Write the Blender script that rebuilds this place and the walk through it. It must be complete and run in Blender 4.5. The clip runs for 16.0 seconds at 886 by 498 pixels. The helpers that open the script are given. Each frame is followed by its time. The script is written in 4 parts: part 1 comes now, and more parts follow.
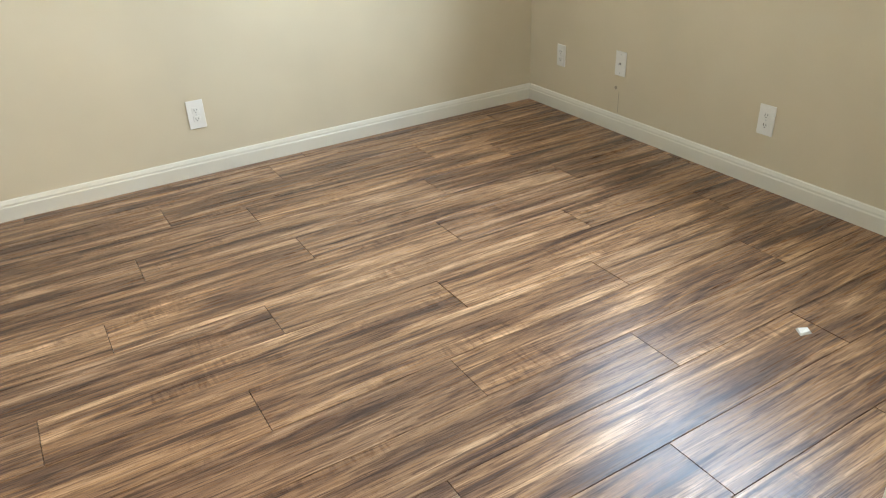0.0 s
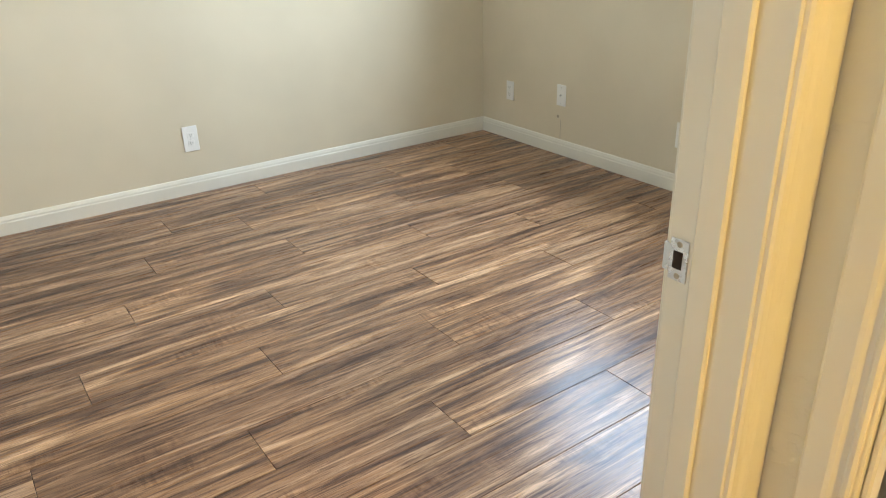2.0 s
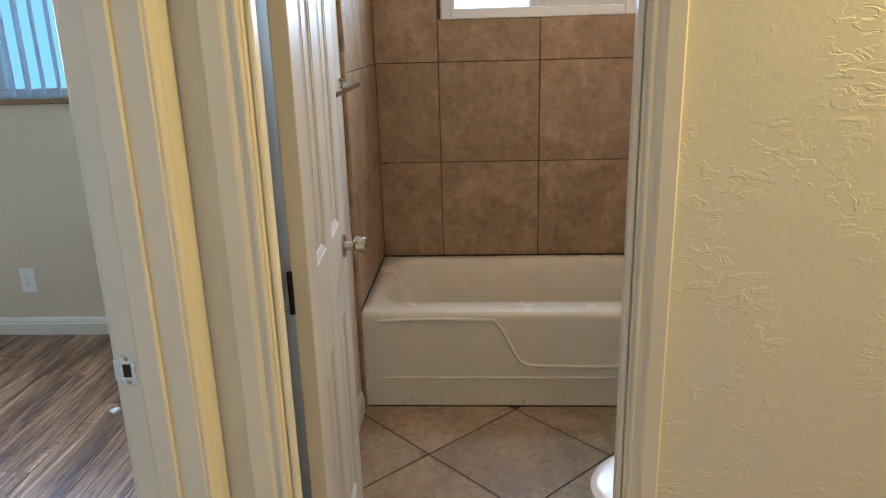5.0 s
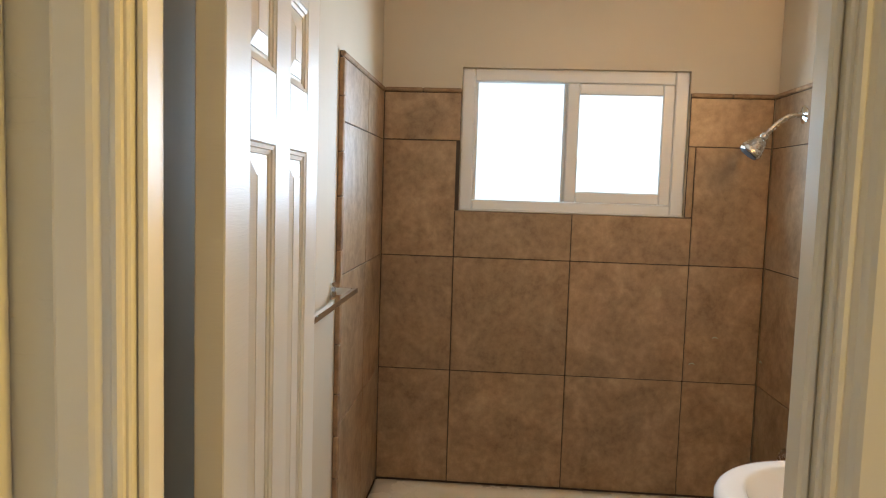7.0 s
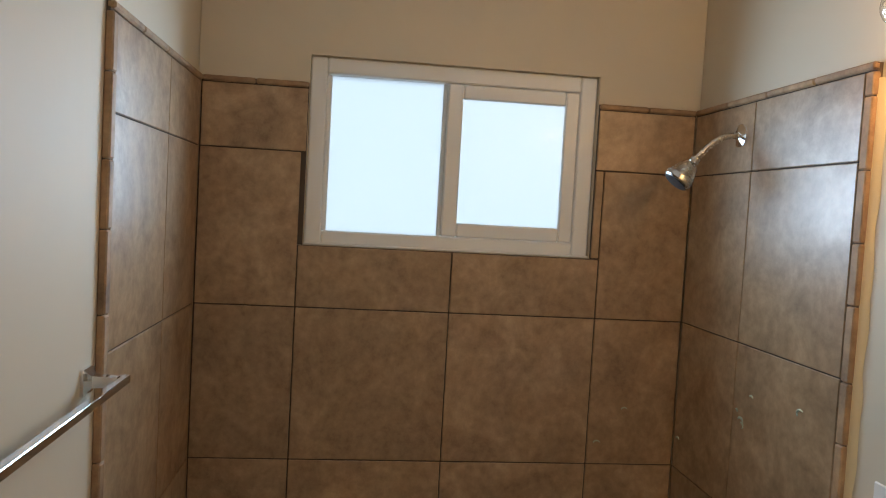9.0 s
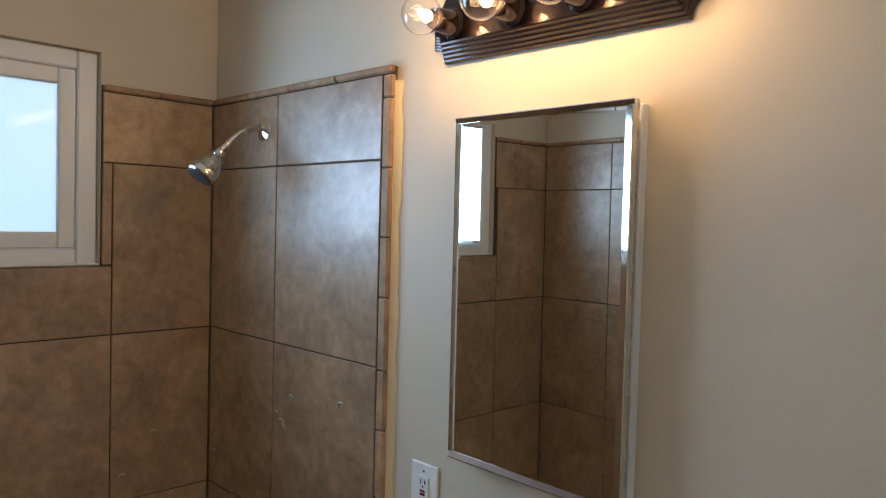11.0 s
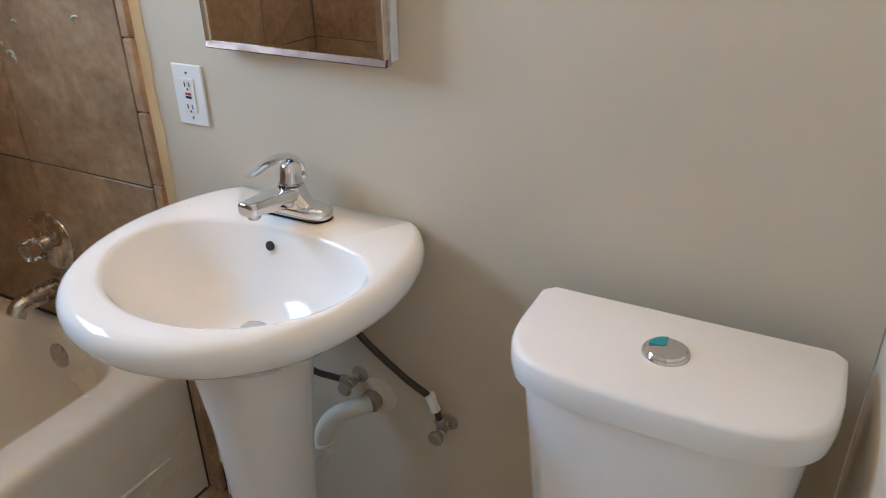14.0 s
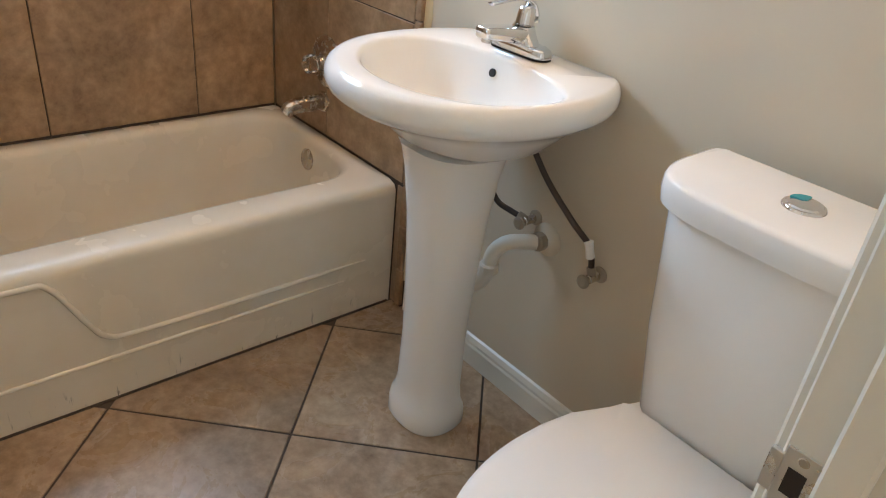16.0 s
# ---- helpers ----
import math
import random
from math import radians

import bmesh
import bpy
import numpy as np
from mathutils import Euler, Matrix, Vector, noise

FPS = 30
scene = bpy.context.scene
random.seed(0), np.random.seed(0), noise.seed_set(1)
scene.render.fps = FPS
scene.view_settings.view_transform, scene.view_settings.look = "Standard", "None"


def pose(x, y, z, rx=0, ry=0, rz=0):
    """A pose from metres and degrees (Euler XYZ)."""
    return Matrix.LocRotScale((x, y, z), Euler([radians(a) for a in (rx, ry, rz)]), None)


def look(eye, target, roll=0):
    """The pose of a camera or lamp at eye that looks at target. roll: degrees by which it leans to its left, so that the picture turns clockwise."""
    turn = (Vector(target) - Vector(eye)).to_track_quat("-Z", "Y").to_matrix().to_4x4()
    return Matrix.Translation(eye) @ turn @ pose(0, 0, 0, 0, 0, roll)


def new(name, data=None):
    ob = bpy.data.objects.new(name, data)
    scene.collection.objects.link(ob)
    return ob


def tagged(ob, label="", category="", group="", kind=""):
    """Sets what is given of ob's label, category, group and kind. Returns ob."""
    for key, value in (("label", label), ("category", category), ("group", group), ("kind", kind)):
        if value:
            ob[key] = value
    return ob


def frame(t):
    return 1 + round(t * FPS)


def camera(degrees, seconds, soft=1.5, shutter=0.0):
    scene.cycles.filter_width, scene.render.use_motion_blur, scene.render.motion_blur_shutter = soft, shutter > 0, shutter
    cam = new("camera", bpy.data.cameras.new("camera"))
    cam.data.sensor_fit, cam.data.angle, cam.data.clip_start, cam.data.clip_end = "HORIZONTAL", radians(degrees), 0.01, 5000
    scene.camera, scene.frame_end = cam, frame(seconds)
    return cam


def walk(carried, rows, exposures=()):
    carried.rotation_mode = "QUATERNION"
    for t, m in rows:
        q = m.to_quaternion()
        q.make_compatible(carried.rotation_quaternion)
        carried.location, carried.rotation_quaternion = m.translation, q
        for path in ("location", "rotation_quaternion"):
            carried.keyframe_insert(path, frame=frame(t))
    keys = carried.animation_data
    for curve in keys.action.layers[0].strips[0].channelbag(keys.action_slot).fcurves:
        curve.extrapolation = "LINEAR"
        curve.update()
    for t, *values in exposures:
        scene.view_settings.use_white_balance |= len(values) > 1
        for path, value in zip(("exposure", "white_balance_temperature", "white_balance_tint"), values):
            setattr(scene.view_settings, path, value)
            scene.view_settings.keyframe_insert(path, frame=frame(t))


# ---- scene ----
cam = camera(62.6, 16.0, 1.1)
PATH = [
    (0, (0.353, 0.01, 1.352), (1.232, 1.527, 0.39), -2.6),
    (0.5, (0.286, -0.129, 1.351), (0.884, 1.538, 0.42), -2.9),
    (1, (0.183, -0.204, 1.348), (0.767, 1.5, 0.477), -3.0),
    (1.5, (0.052, -0.287, 1.332), (0.847, 1.349, 0.5), -2.8),
    (2, (0.0, -0.401, 1.332), (1.028, 1.101, 0.505), -1.8),
    (2.5, (-0.092, -0.518, 1.339), (1.057, 0.883, 0.492), -1.1),
    (3, (-0.187, -0.523, 1.352), (1.189, 0.643, 0.488), -1.3),
    (3.5, (-0.341, -0.467, 1.362), (1.272, 0.324, 0.482), -2.3),
    (4, (-0.424, -0.474, 1.386), (1.341, -0.034, 0.556), -1.8),
    (4.5, (-0.438, -0.492, 1.424), (1.418, -0.282, 0.711), -1.6),
    (5, (-0.385, -0.496, 1.473), (1.526, -0.378, 0.894), -1.6),
    (5.2, (-0.357, -0.503, 1.499), (1.57, -0.386, 0.975), -1.6),
    (7.3, (0.251, -0.453, 1.6), (2.241, -0.317, 1.455), 2.1),
    (7.5, (0.323, -0.456, 1.601), (2.315, -0.33, 1.466), 2.2),
    (8, (0.524, -0.481, 1.607), (2.519, -0.393, 1.497), 2.4),
    (8.2, (0.594, -0.484, 1.61), (2.59, -0.409, 1.504), 2.6),
    (10.3, (1.035, -0.409, 1.664), (2.699, -1.518, 1.609), 2.8),
    (10.5, (1.035, -0.426, 1.66), (2.624, -1.639, 1.623), 2.5),
    (11, (1.027, -0.458, 1.651), (2.44, -1.872, 1.577), 1.6),
    (11.5, (1.024, -0.481, 1.633), (2.257, -2.043, 1.427), 0.5),
    (12, (1.014, -0.493, 1.582), (2.107, -2.131, 1.232), -0.5),
    (12.5, (1.016, -0.492, 1.566), (1.988, -2.156, 1.032), -1.3),
    (13, (1.012, -0.485, 1.529), (1.902, -2.14, 0.844), -1.7),
    (13.5, (1.002, -0.483, 1.493), (1.857, -2.101, 0.686), -1.7),
    (14, (0.995, -0.479, 1.46), (1.84, -2.05, 0.557), -1.0),
    (14.5, (0.965, -0.454, 1.43), (1.834, -1.973, 0.463), 0.2),
    (15, (0.886, -0.414, 1.39), (1.905, -1.837, 0.423), 2.7),
    (15.5, (0.801, -0.351, 1.348), (1.981, -1.635, 0.368), 4.8),
    (16, (0.743, -0.282, 1.315), (2.018, -1.459, 0.32), 6.4),
]

EXPOSURES = [(0.0, 0.92, 9500, 20), (1.0, 1.0, 9500, 21), (1.5, 0.97, 9300, 21), (2.0, 0.92, 8900, 20), (3.0, 0.83, 8000, 20), (3.5, 0.79, 7700, 20), (4.0, 0.66, 7400, 20), (4.5, 0.52, 7100, 20), (5.0, 0.36, 6800, 20), (7.5, 0.13, 7900, 22), (8.2, -0.10, 7800, 22), (10.5, -0.62, 6500, 17), (11.5, -0.22, 6300, 19), (12.5, 0.24, 6400, 21), (14.0, 0.38, 6500, 22), (15.0, 0.48, 6800, 22), (16.0, 0.70, 6900, 22)]
walk(cam, [(t, look(eye, target, roll)) for t, eye, target, roll in PATH], EXPOSURES)

# ---- fitted plan, metres ----
CEIL = 2.44
BED_E, BED_N, BED_S, BED_W = 3.022, 3.478, 0.135, -1.05
HALL_N = 0.012
JAMB_W, JAMB_E = -0.065, 0.718
BW0, BW1 = 0.792, 0.858            # partition between hall and bathroom
BJ_N, BJ_S = -0.120, -0.744        # faces of the bathroom door jambs
TILE_E, TILE_N, TILE_S = 3.0, 0.0, -1.480
WALL_S, WALL_NB = -1.497, 0.012
HALL_W, HALL_S = -1.05, -2.6
DOOR_H = 2.04

# ---- world and lights ----
world = bpy.data.worlds.new("world")
scene.world = world
world.use_nodes = True
wn = world.node_tree.nodes
sky = wn.new("ShaderNodeTexSky")
sky.sky_type, sky.sun_disc = "NISHITA", False
sky.sun_elevation, sky.sun_rotation = radians(40), radians(200)
wn["Background"].inputs["Strength"].default_value = 0.08
world.node_tree.links.new(sky.outputs[0], wn["Background"].inputs["Color"])


def lamp(name, kind, m, power, colour, size=0.1, size_y=None, spread=180):
    d = bpy.data.lights.new(name, kind)
    d.energy, d.color = power, colour
    if kind == "AREA":
        d.shape, d.size, d.size_y, d.spread = "RECTANGLE", size, size_y or size, radians(spread)
    else:
        d.shadow_soft_size = size
    ob = new(name, d)
    ob.matrix_world = m
    return ob


WARM = (1.0, 0.63, 0.27)
lamp("bedroom_daylight", "AREA", look((2.915, 1.82, 1.68), (0.5, 1.82, 1.60)), 62, (0.44, 0.69, 1.0), 1.5, 0.85, 160)
lamp("bathroom_daylight", "AREA", look((3.026, -0.735, 1.79), (1.4, -0.735, 1.79)), 15, (0.42, 0.71, 1.0), 0.74, 0.44, 145)
lamp("hall_ceiling_lamp", "AREA", look((0.60, -1.60, 2.39), (0.60, -1.55, 0)), 22, (1.0, 0.79, 0.27), 0.25, 0.25)
# assumed daylight from behind the camera, set in an added, unseen opening
lamp("hall_daylight", "AREA", look((HALL_W + 0.02, -1.35, 1.05), (1.0, -1.35, 1.0)), 2.0, (0.66, 0.84, 1.0), 0.85, 1.9)
BULBS = [(2.013, -1.385, 2.028), (1.866, -1.385, 2.028), (1.722, -1.385, 2.028), (1.582, -1.385, 2.028)]
for b in BULBS:
    lamp("vanity_bulb_light", "POINT", Matrix.Translation(b), 2.4, WARM, 0.012)


# ---- materials ----
def material(name, colour, rough=0.5, metal=0.0, **extra):
    m = bpy.data.materials.new(name)
    m.use_nodes = True
    p = m.node_tree.nodes["Principled BSDF"]
    p.inputs["Base Color"].default_value = (*colour, 1)
    p.inputs["Roughness"].default_value = rough
    p.inputs["Metallic"].default_value = metal
    for key, value in extra.items():
        p.inputs[key.replace("_", " ")].default_value = value
    return m


def node(m, kind, **values):
    n = m.node_tree.nodes.new("ShaderNode" + kind)
    for key, value in values.items():
        n.inputs[key.replace("_", " ")].default_value = value
    return n


def link(m, a, b):
    m.node_tree.links.new(a, b)


def ramp(m, fac, stops):
    n = m.node_tree.nodes.new("ShaderNodeValToRGB")
    n.color_ramp.elements[0].position, n.color_ramp.elements[1].position = stops[0][0], stops[-1][0]
    for pos, _ in stops[1:-1]:
        n.color_ramp.elements.new(pos)
    for e, (_, c) in zip(n.color_ramp.elements, stops):
        e.color = (*c, 1)
    link(m, fac, n.inputs["Fac"])
    return n.outputs["Color"]


def mixed(m, fac, a, b, mode="MIX"):
    n = m.node_tree.nodes.new("ShaderNodeMix")
    n.data_type, n.blend_type = "RGBA", mode
    for value, slot in ((fac, n.inputs[0]), (a, n.inputs[6]), (b, n.inputs[7])):
        if isinstance(value, (int, float)):
            slot.default_value = value
        elif isinstance(value, tuple):
            slot.default_value = (*value, 1)
        else:
            link(m, value, slot)
    return n.outputs[2]


def coords(m, scale=(1, 1, 1), shift=True):
    """Object coordinates, scaled, with an offset of each object's own."""
    tc, mp = node(m, "TexCoord"), node(m, "Mapping")
    mp.inputs["Scale"].default_value = scale
    link(m, tc.outputs["Object"], mp.inputs["Vector"])
    if shift:
        info, mul = node(m, "ObjectInfo"), node(m, "VectorMath")
        mul.operation = "MULTIPLY"
        mul.inputs[1].default_value = (37.0, 53.0, 71.0)
        link(m, info.outputs["Random"], mul.inputs[0])
        link(m, mul.outputs[0], mp.inputs["Location"])
    return mp.outputs["Vector"]


def noisy(m, vector, scale, detail=4.0, rough=0.55, distortion=0.0):
    n = node(m, "TexNoise", Scale=scale, Detail=detail, Roughness=rough, Distortion=distortion)
    link(m, vector, n.inputs["Vector"])
    return n.outputs["Fac"]


def bump(m, height, strength, distance=0.002):
    n = node(m, "Bump", Strength=strength, Distance=distance)
    link(m, height, n.inputs["Height"])
    link(m, n.outputs["Normal"], m.node_tree.nodes["Principled BSDF"].inputs["Normal"])


def base(m, socket, slot="Base Color"):
    link(m, socket, m.node_tree.nodes["Principled BSDF"].inputs[slot])


def paint(name, colour, rough, grain=90.0, strength=0.25, distance=0.001):
    """Rolled paint: fine orange peel, faint broad unevenness."""
    m = material(name, colour, rough)
    v = coords(m, shift=False)
    broad = noisy(m, v, 1.7, 3)
    dark = tuple(c * 0.93 for c in colour)
    base(m, ramp(m, broad, [(0.35, dark), (0.65, colour)]))
    bump(m, noisy(m, v, grain, 3), strength, distance)
    return m


M_BED = paint("bedroom_wall_paint", (0.72, 0.62, 0.46), 0.62)
M_BATH = paint("bathroom_wall_paint", (0.66, 0.57, 0.44), 0.62, 70, 0.2)
M_CEIL = paint("ceiling_paint", (0.78, 0.75, 0.69), 0.8, 60, 0.4)
M_TRIM = paint("trim_paint", (0.78, 0.74, 0.64), 0.32, 40, 0.15)


def grained_paint():
    """Gloss paint over a moulded wood-grain skin."""
    m = material("door_paint", (0.82, 0.79, 0.72), 0.42, Specular_IOR_Level=0.35)
    v = coords(m, (1, 1, 1), False)
    mp = node(m, "Mapping")
    mp.inputs["Scale"].default_value = (5.0, 5.0, 70.0)
    link(m, v, mp.inputs["Vector"])
    broad = noisy(m, v, 2.0, 3)
    base(m, ramp(m, broad, [(0.35, (0.72, 0.67, 0.57)), (0.65, (0.77, 0.72, 0.62))]))
    bump(m, noisy(m, mp.outputs[0], 2.2, 3, 0.5, 1.5), 0.22, 0.0012)
    return m


M_DOOR = grained_paint()


def knockdown():
    """Hand-trowelled texture: scattered smeared ridges over a fine roller grain."""
    m = material("hall_wall_paint", (0.70, 0.68, 0.60), 0.5)
    v = coords(m, shift=False)
    mp = node(m, "Mapping")
    mp.inputs["Scale"].default_value = (1.0, 0.62, 1.45)
    link(m, v, mp.inputs["Vector"])
    big = noisy(m, mp.outputs[0], 34, 3, 0.55, 0.7)
    where = noisy(m, v, 5.0, 2)
    flat = ramp(m, big, [(0.50, (0, 0, 0)), (0.56, (1, 1, 1)), (0.60, (0.8, 0.8, 0.8))])
    patch = ramp(m, where, [(0.5, (0.05, 0.05, 0.05)), (0.66, (1, 1, 1))])
    fine = noisy(m, v, 75, 3)
    bump(m, mixed(m, 0.3, mixed(m, 1.0, flat, patch, "MULTIPLY"), fine), 0.5, 0.0038)
    return m


M_HALL = knockdown()


def stretched(m, v, x, y):
    n = node(m, "Mapping")
    n.inputs["Scale"].default_value = (x, y, 1)
    link(m, v, n.inputs["Vector"])
    return n.outputs[0]


def plank_wood():
    """Printed walnut look: broad grey and tan bands, dark vein streaks, fine pores, curly patches."""
    # blue of the window glare is put into the specular tint
    m = material("laminate_planks", (0.2, 0.12, 0.07), 0.26, Specular_IOR_Level=0.36, Specular_Tint=(0.58, 0.80, 1.0, 1))
    v = coords(m)
    broad = noisy(m, stretched(m, v, 0.8, 11.0), 1.7, 6, 0.62, 0.9)
    vein = noisy(m, stretched(m, v, 1.5, 44.0), 2.2, 7, 0.68, 1.2)
    fine = noisy(m, stretched(m, v, 6.0, 170.0), 2.0, 4, 0.62, 0.5)
    curl = noisy(m, stretched(m, v, 34.0, 7.0), 1.3, 3, 0.6, 1.2)
    where = noisy(m, stretched(m, v, 1.6, 4.5), 1.5, 2)
    c = ramp(m, broad, [(0.33, (0.095, 0.058, 0.044)), (0.42, (0.195, 0.118, 0.078)), (0.51, (0.34, 0.208, 0.125)), (0.58, (0.47, 0.305, 0.188)), (0.66, (0.66, 0.46, 0.30))])
    dark = ramp(m, vein, [(0.32, (0.12, 0.085, 0.07)), (0.42, (0.40, 0.32, 0.28)), (0.485, (0.90, 0.86, 0.83)), (0.60, (1.04, 1.03, 1.02)), (0.72, (1.22, 1.19, 1.14))])
    c = mixed(m, 0.8, c, dark, "MULTIPLY")
    c = mixed(m, 0.9, c, ramp(m, fine, [(0.34, (0.50, 0.45, 0.42)), (0.47, (0.98, 0.97, 0.96)), (0.66, (1.20, 1.18, 1.15))]), "MULTIPLY")
    patch = ramp(m, where, [(0.55, (0, 0, 0)), (0.66, (0.8, 0.8, 0.8))])
    ripple = ramp(m, curl, [(0.38, (0.66, 0.60, 0.56)), (0.52, (1.02, 1.0, 0.98)), (0.66, (1.22, 1.2, 1.15))])
    c = mixed(m, patch, c, mixed(m, 1.0, c, ripple, "MULTIPLY"))
    info = node(m, "ObjectInfo")
    each = ramp(m, info.outputs["Random"], [(0.0, (0.82, 0.74, 0.76)), (0.35, (0.98, 0.90, 0.90)), (0.7, (1.08, 0.98, 0.96)), (1.0, (1.24, 1.13, 1.08))])
    base(m, mixed(m, 1.0, c, each, "MULTIPLY"))
    base(m, ramp(m, vein, [(0.3, (0.36, 0.36, 0.36)), (0.6, (0.26, 0.26, 0.26))]), "Roughness")
    bump(m, fine, 0.10, 0.0005)
    return m


M_PLANK = plank_wood()


def stone_tile(name, light, mid, dark, rough):
    m = material(name, mid, rough, Specular_IOR_Level=0.8)
    v = coords(m)
    a, b = noisy(m, v, 6.5, 8, 0.66, 0.6), noisy(m, v, 34, 6, 0.66)
    c = ramp(m, a, [(0.30, dark), (0.5, mid), (0.72, light)])
    c = mixed(m, 0.35, c, ramp(m, b, [(0.35, dark), (0.65, light)]), "MIX")
    info = node(m, "ObjectInfo")
    each = ramp(m, info.outputs["Random"], [(0.0, (0.9, 0.9, 0.9)), (1.0, (1.08, 1.07, 1.05))])
    base(m, mixed(m, 1.0, c, each, "MULTIPLY"))
    base(m, ramp(m, a, [(0.3, (rough + 0.1,) * 3), (0.7, (rough - 0.05,) * 3)]), "Roughness")
    bump(m, b, 0.12, 0.001)
    return m


M_TILE = stone_tile("wall_tile_glaze", (0.55, 0.38, 0.235), (0.365, 0.230, 0.128), (0.205, 0.118, 0.060), 0.36)
M_FTILE = stone_tile("floor_tile_glaze", (0.60, 0.44, 0.30), (0.39, 0.258, 0.16), (0.195, 0.115, 0.062), 0.27)
M_EDGE = stone_tile("tile_trim_rough", (0.52, 0.33, 0.18), (0.36, 0.21, 0.11), (0.16, 0.09, 0.05), 0.7)
M_GROUT = paint("dark_grout", (0.085, 0.058, 0.042), 0.85, 200, 0.4)
M_CAULK = paint("yellowed_caulk", (0.80, 0.66, 0.42), 0.5, 80, 0.4)
M_SUB = material("subfloor", (0.03, 0.02, 0.015), 0.9)


def tub_enamel():
    m = material("worn_tub_enamel", (0.80, 0.75, 0.65), 0.25)
    tc, sep = node(m, "TexCoord"), node(m, "SeparateXYZ")
    v = coords(m, shift=False)
    broad = noisy(m, v, 4.0, 4)
    c = ramp(m, broad, [(0.3, (0.78, 0.70, 0.57)), (0.7, (0.85, 0.79, 0.68))])
    s = node(m, "Mapping")
    s.inputs["Scale"].default_value = (30, 55, 7)
    link(m, v, s.inputs["Vector"])
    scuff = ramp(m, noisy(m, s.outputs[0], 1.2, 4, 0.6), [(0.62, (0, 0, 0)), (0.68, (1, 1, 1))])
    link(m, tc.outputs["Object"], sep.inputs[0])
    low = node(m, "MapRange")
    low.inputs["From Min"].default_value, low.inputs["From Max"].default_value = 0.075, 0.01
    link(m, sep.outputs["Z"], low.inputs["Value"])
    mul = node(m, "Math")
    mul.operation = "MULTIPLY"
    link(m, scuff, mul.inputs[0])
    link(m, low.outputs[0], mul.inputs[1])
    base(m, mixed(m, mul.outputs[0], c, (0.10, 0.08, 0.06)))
    base(m, ramp(m, broad, [(0.3, (0.29,) * 3), (0.7, (0.24,) * 3)]), "Roughness")
    return m


M_TUB = tub_enamel()
M_CHINA = material("white_vitreous_china", (0.86, 0.85, 0.82), 0.04)
M_SEAT = material("white_seat_plastic", (0.87, 0.86, 0.84), 0.22)
M_PLASTIC = material("white_plate_plastic", (0.84, 0.83, 0.79), 0.3)
M_VINYL = material("white_vinyl", (0.82, 0.83, 0.83), 0.35)
M_PVC = paint("dull_pvc", (0.78, 0.73, 0.64), 0.45, 120, 0.3)
M_DARK = material("dark_slot", (0.02, 0.018, 0.016), 0.6)
M_RED = material("red_button", (0.45, 0.04, 0.03), 0.4)
M_HOSE = material("dark_braided_hose", (0.07, 0.05, 0.04), 0.45, 0.3)
M_BLACK = material("black_metal", (0.012, 0.012, 0.013), 0.35, 0.6)
M_TEAL = material("teal_film", (0.02, 0.30, 0.34), 0.25)
M_FILAMENT = material("lit_filament", (1, 0.8, 0.5), 0.5, Emission_Color=(1.0, 0.74, 0.42, 1), Emission_Strength=120.0)
M_BRONZE = material("oil_rubbed_bronze", (0.030, 0.017, 0.014), 0.16, 0.7, Coat_Weight=0.5, Coat_Roughness=0.06)
M_MIRROR = material("silvered_mirror", (0.86, 0.88, 0.87), 0.012, 1.0)


def vane_vinyl():
    """Thin vinyl that lets daylight through."""
    m = material("pale_vinyl_vane", (0.72, 0.78, 0.82), 0.5)
    nt = m.node_tree
    t, mx = nt.nodes.new("ShaderNodeBsdfTranslucent"), nt.nodes.new("ShaderNodeMixShader")
    t.inputs[0].default_value = (0.70, 0.86, 0.98, 1)
    mx.inputs[0].default_value = 0.55
    nt.links.new(nt.nodes["Principled BSDF"].outputs[0], mx.inputs[1])
    nt.links.new(t.outputs[0], mx.inputs[2])
    nt.links.new(mx.outputs[0], nt.nodes["Material Output"].inputs["Surface"])
    return m


M_BLIND = vane_vinyl()
M_CABINET = paint("white_cabinet_paint", (0.80, 0.82, 0.84), 0.35, 30, 0.1)
M_LINT = material("white_paint_chip", (0.85, 0.84, 0.82), 0.7)
M_DUSTYMETAL = material("corroded_brass", (0.42, 0.36, 0.28), 0.5, 0.5)


def metal(name, colour, rough):
    m = material(name, colour, rough, 1.0)
    v = coords(m, shift=False)
    base(m, ramp(m, noisy(m, v, 60, 4), [(0.35, (rough * 0.7,) * 3), (0.7, (rough * 1.4,) * 3)]), "Roughness")
    return m


M_CHROME = metal("chrome", (0.78, 0.78, 0.79), 0.07)
M_NICKEL = metal("brushed_nickel", (0.56, 0.52, 0.47), 0.24)
M_STEEL = metal("scuffed_steel", (0.62, 0.63, 0.64), 0.3)
# lower mirror rail: the brown it reflects is put into the metal's colour
M_RAIL = metal("brown_reflection_rail", (0.20, 0.125, 0.095), 0.42)
M_KNOB = metal("tarnished_brass", (0.52, 0.44, 0.32), 0.22)


def frosted():
    m = material("frosted_glass", (0.93, 0.97, 1.0), 0.45)
    m.node_tree.nodes["Principled BSDF"].inputs["Transmission Weight"].default_value = 1.0
    m.node_tree.nodes["Principled BSDF"].inputs["Coat Weight"].default_value = 0.6
    return m


def clear_glass(name, ior=1.2):
    return material(name, (1, 1, 1), 0.02, Transmission_Weight=1.0, IOR=ior)


M_FROST, M_GLASS, M_BULB, M_ACRYLIC = frosted(), clear_glass("window_glass"), clear_glass("bulb_glass", 1.4), clear_glass("clear_acrylic", 1.3)


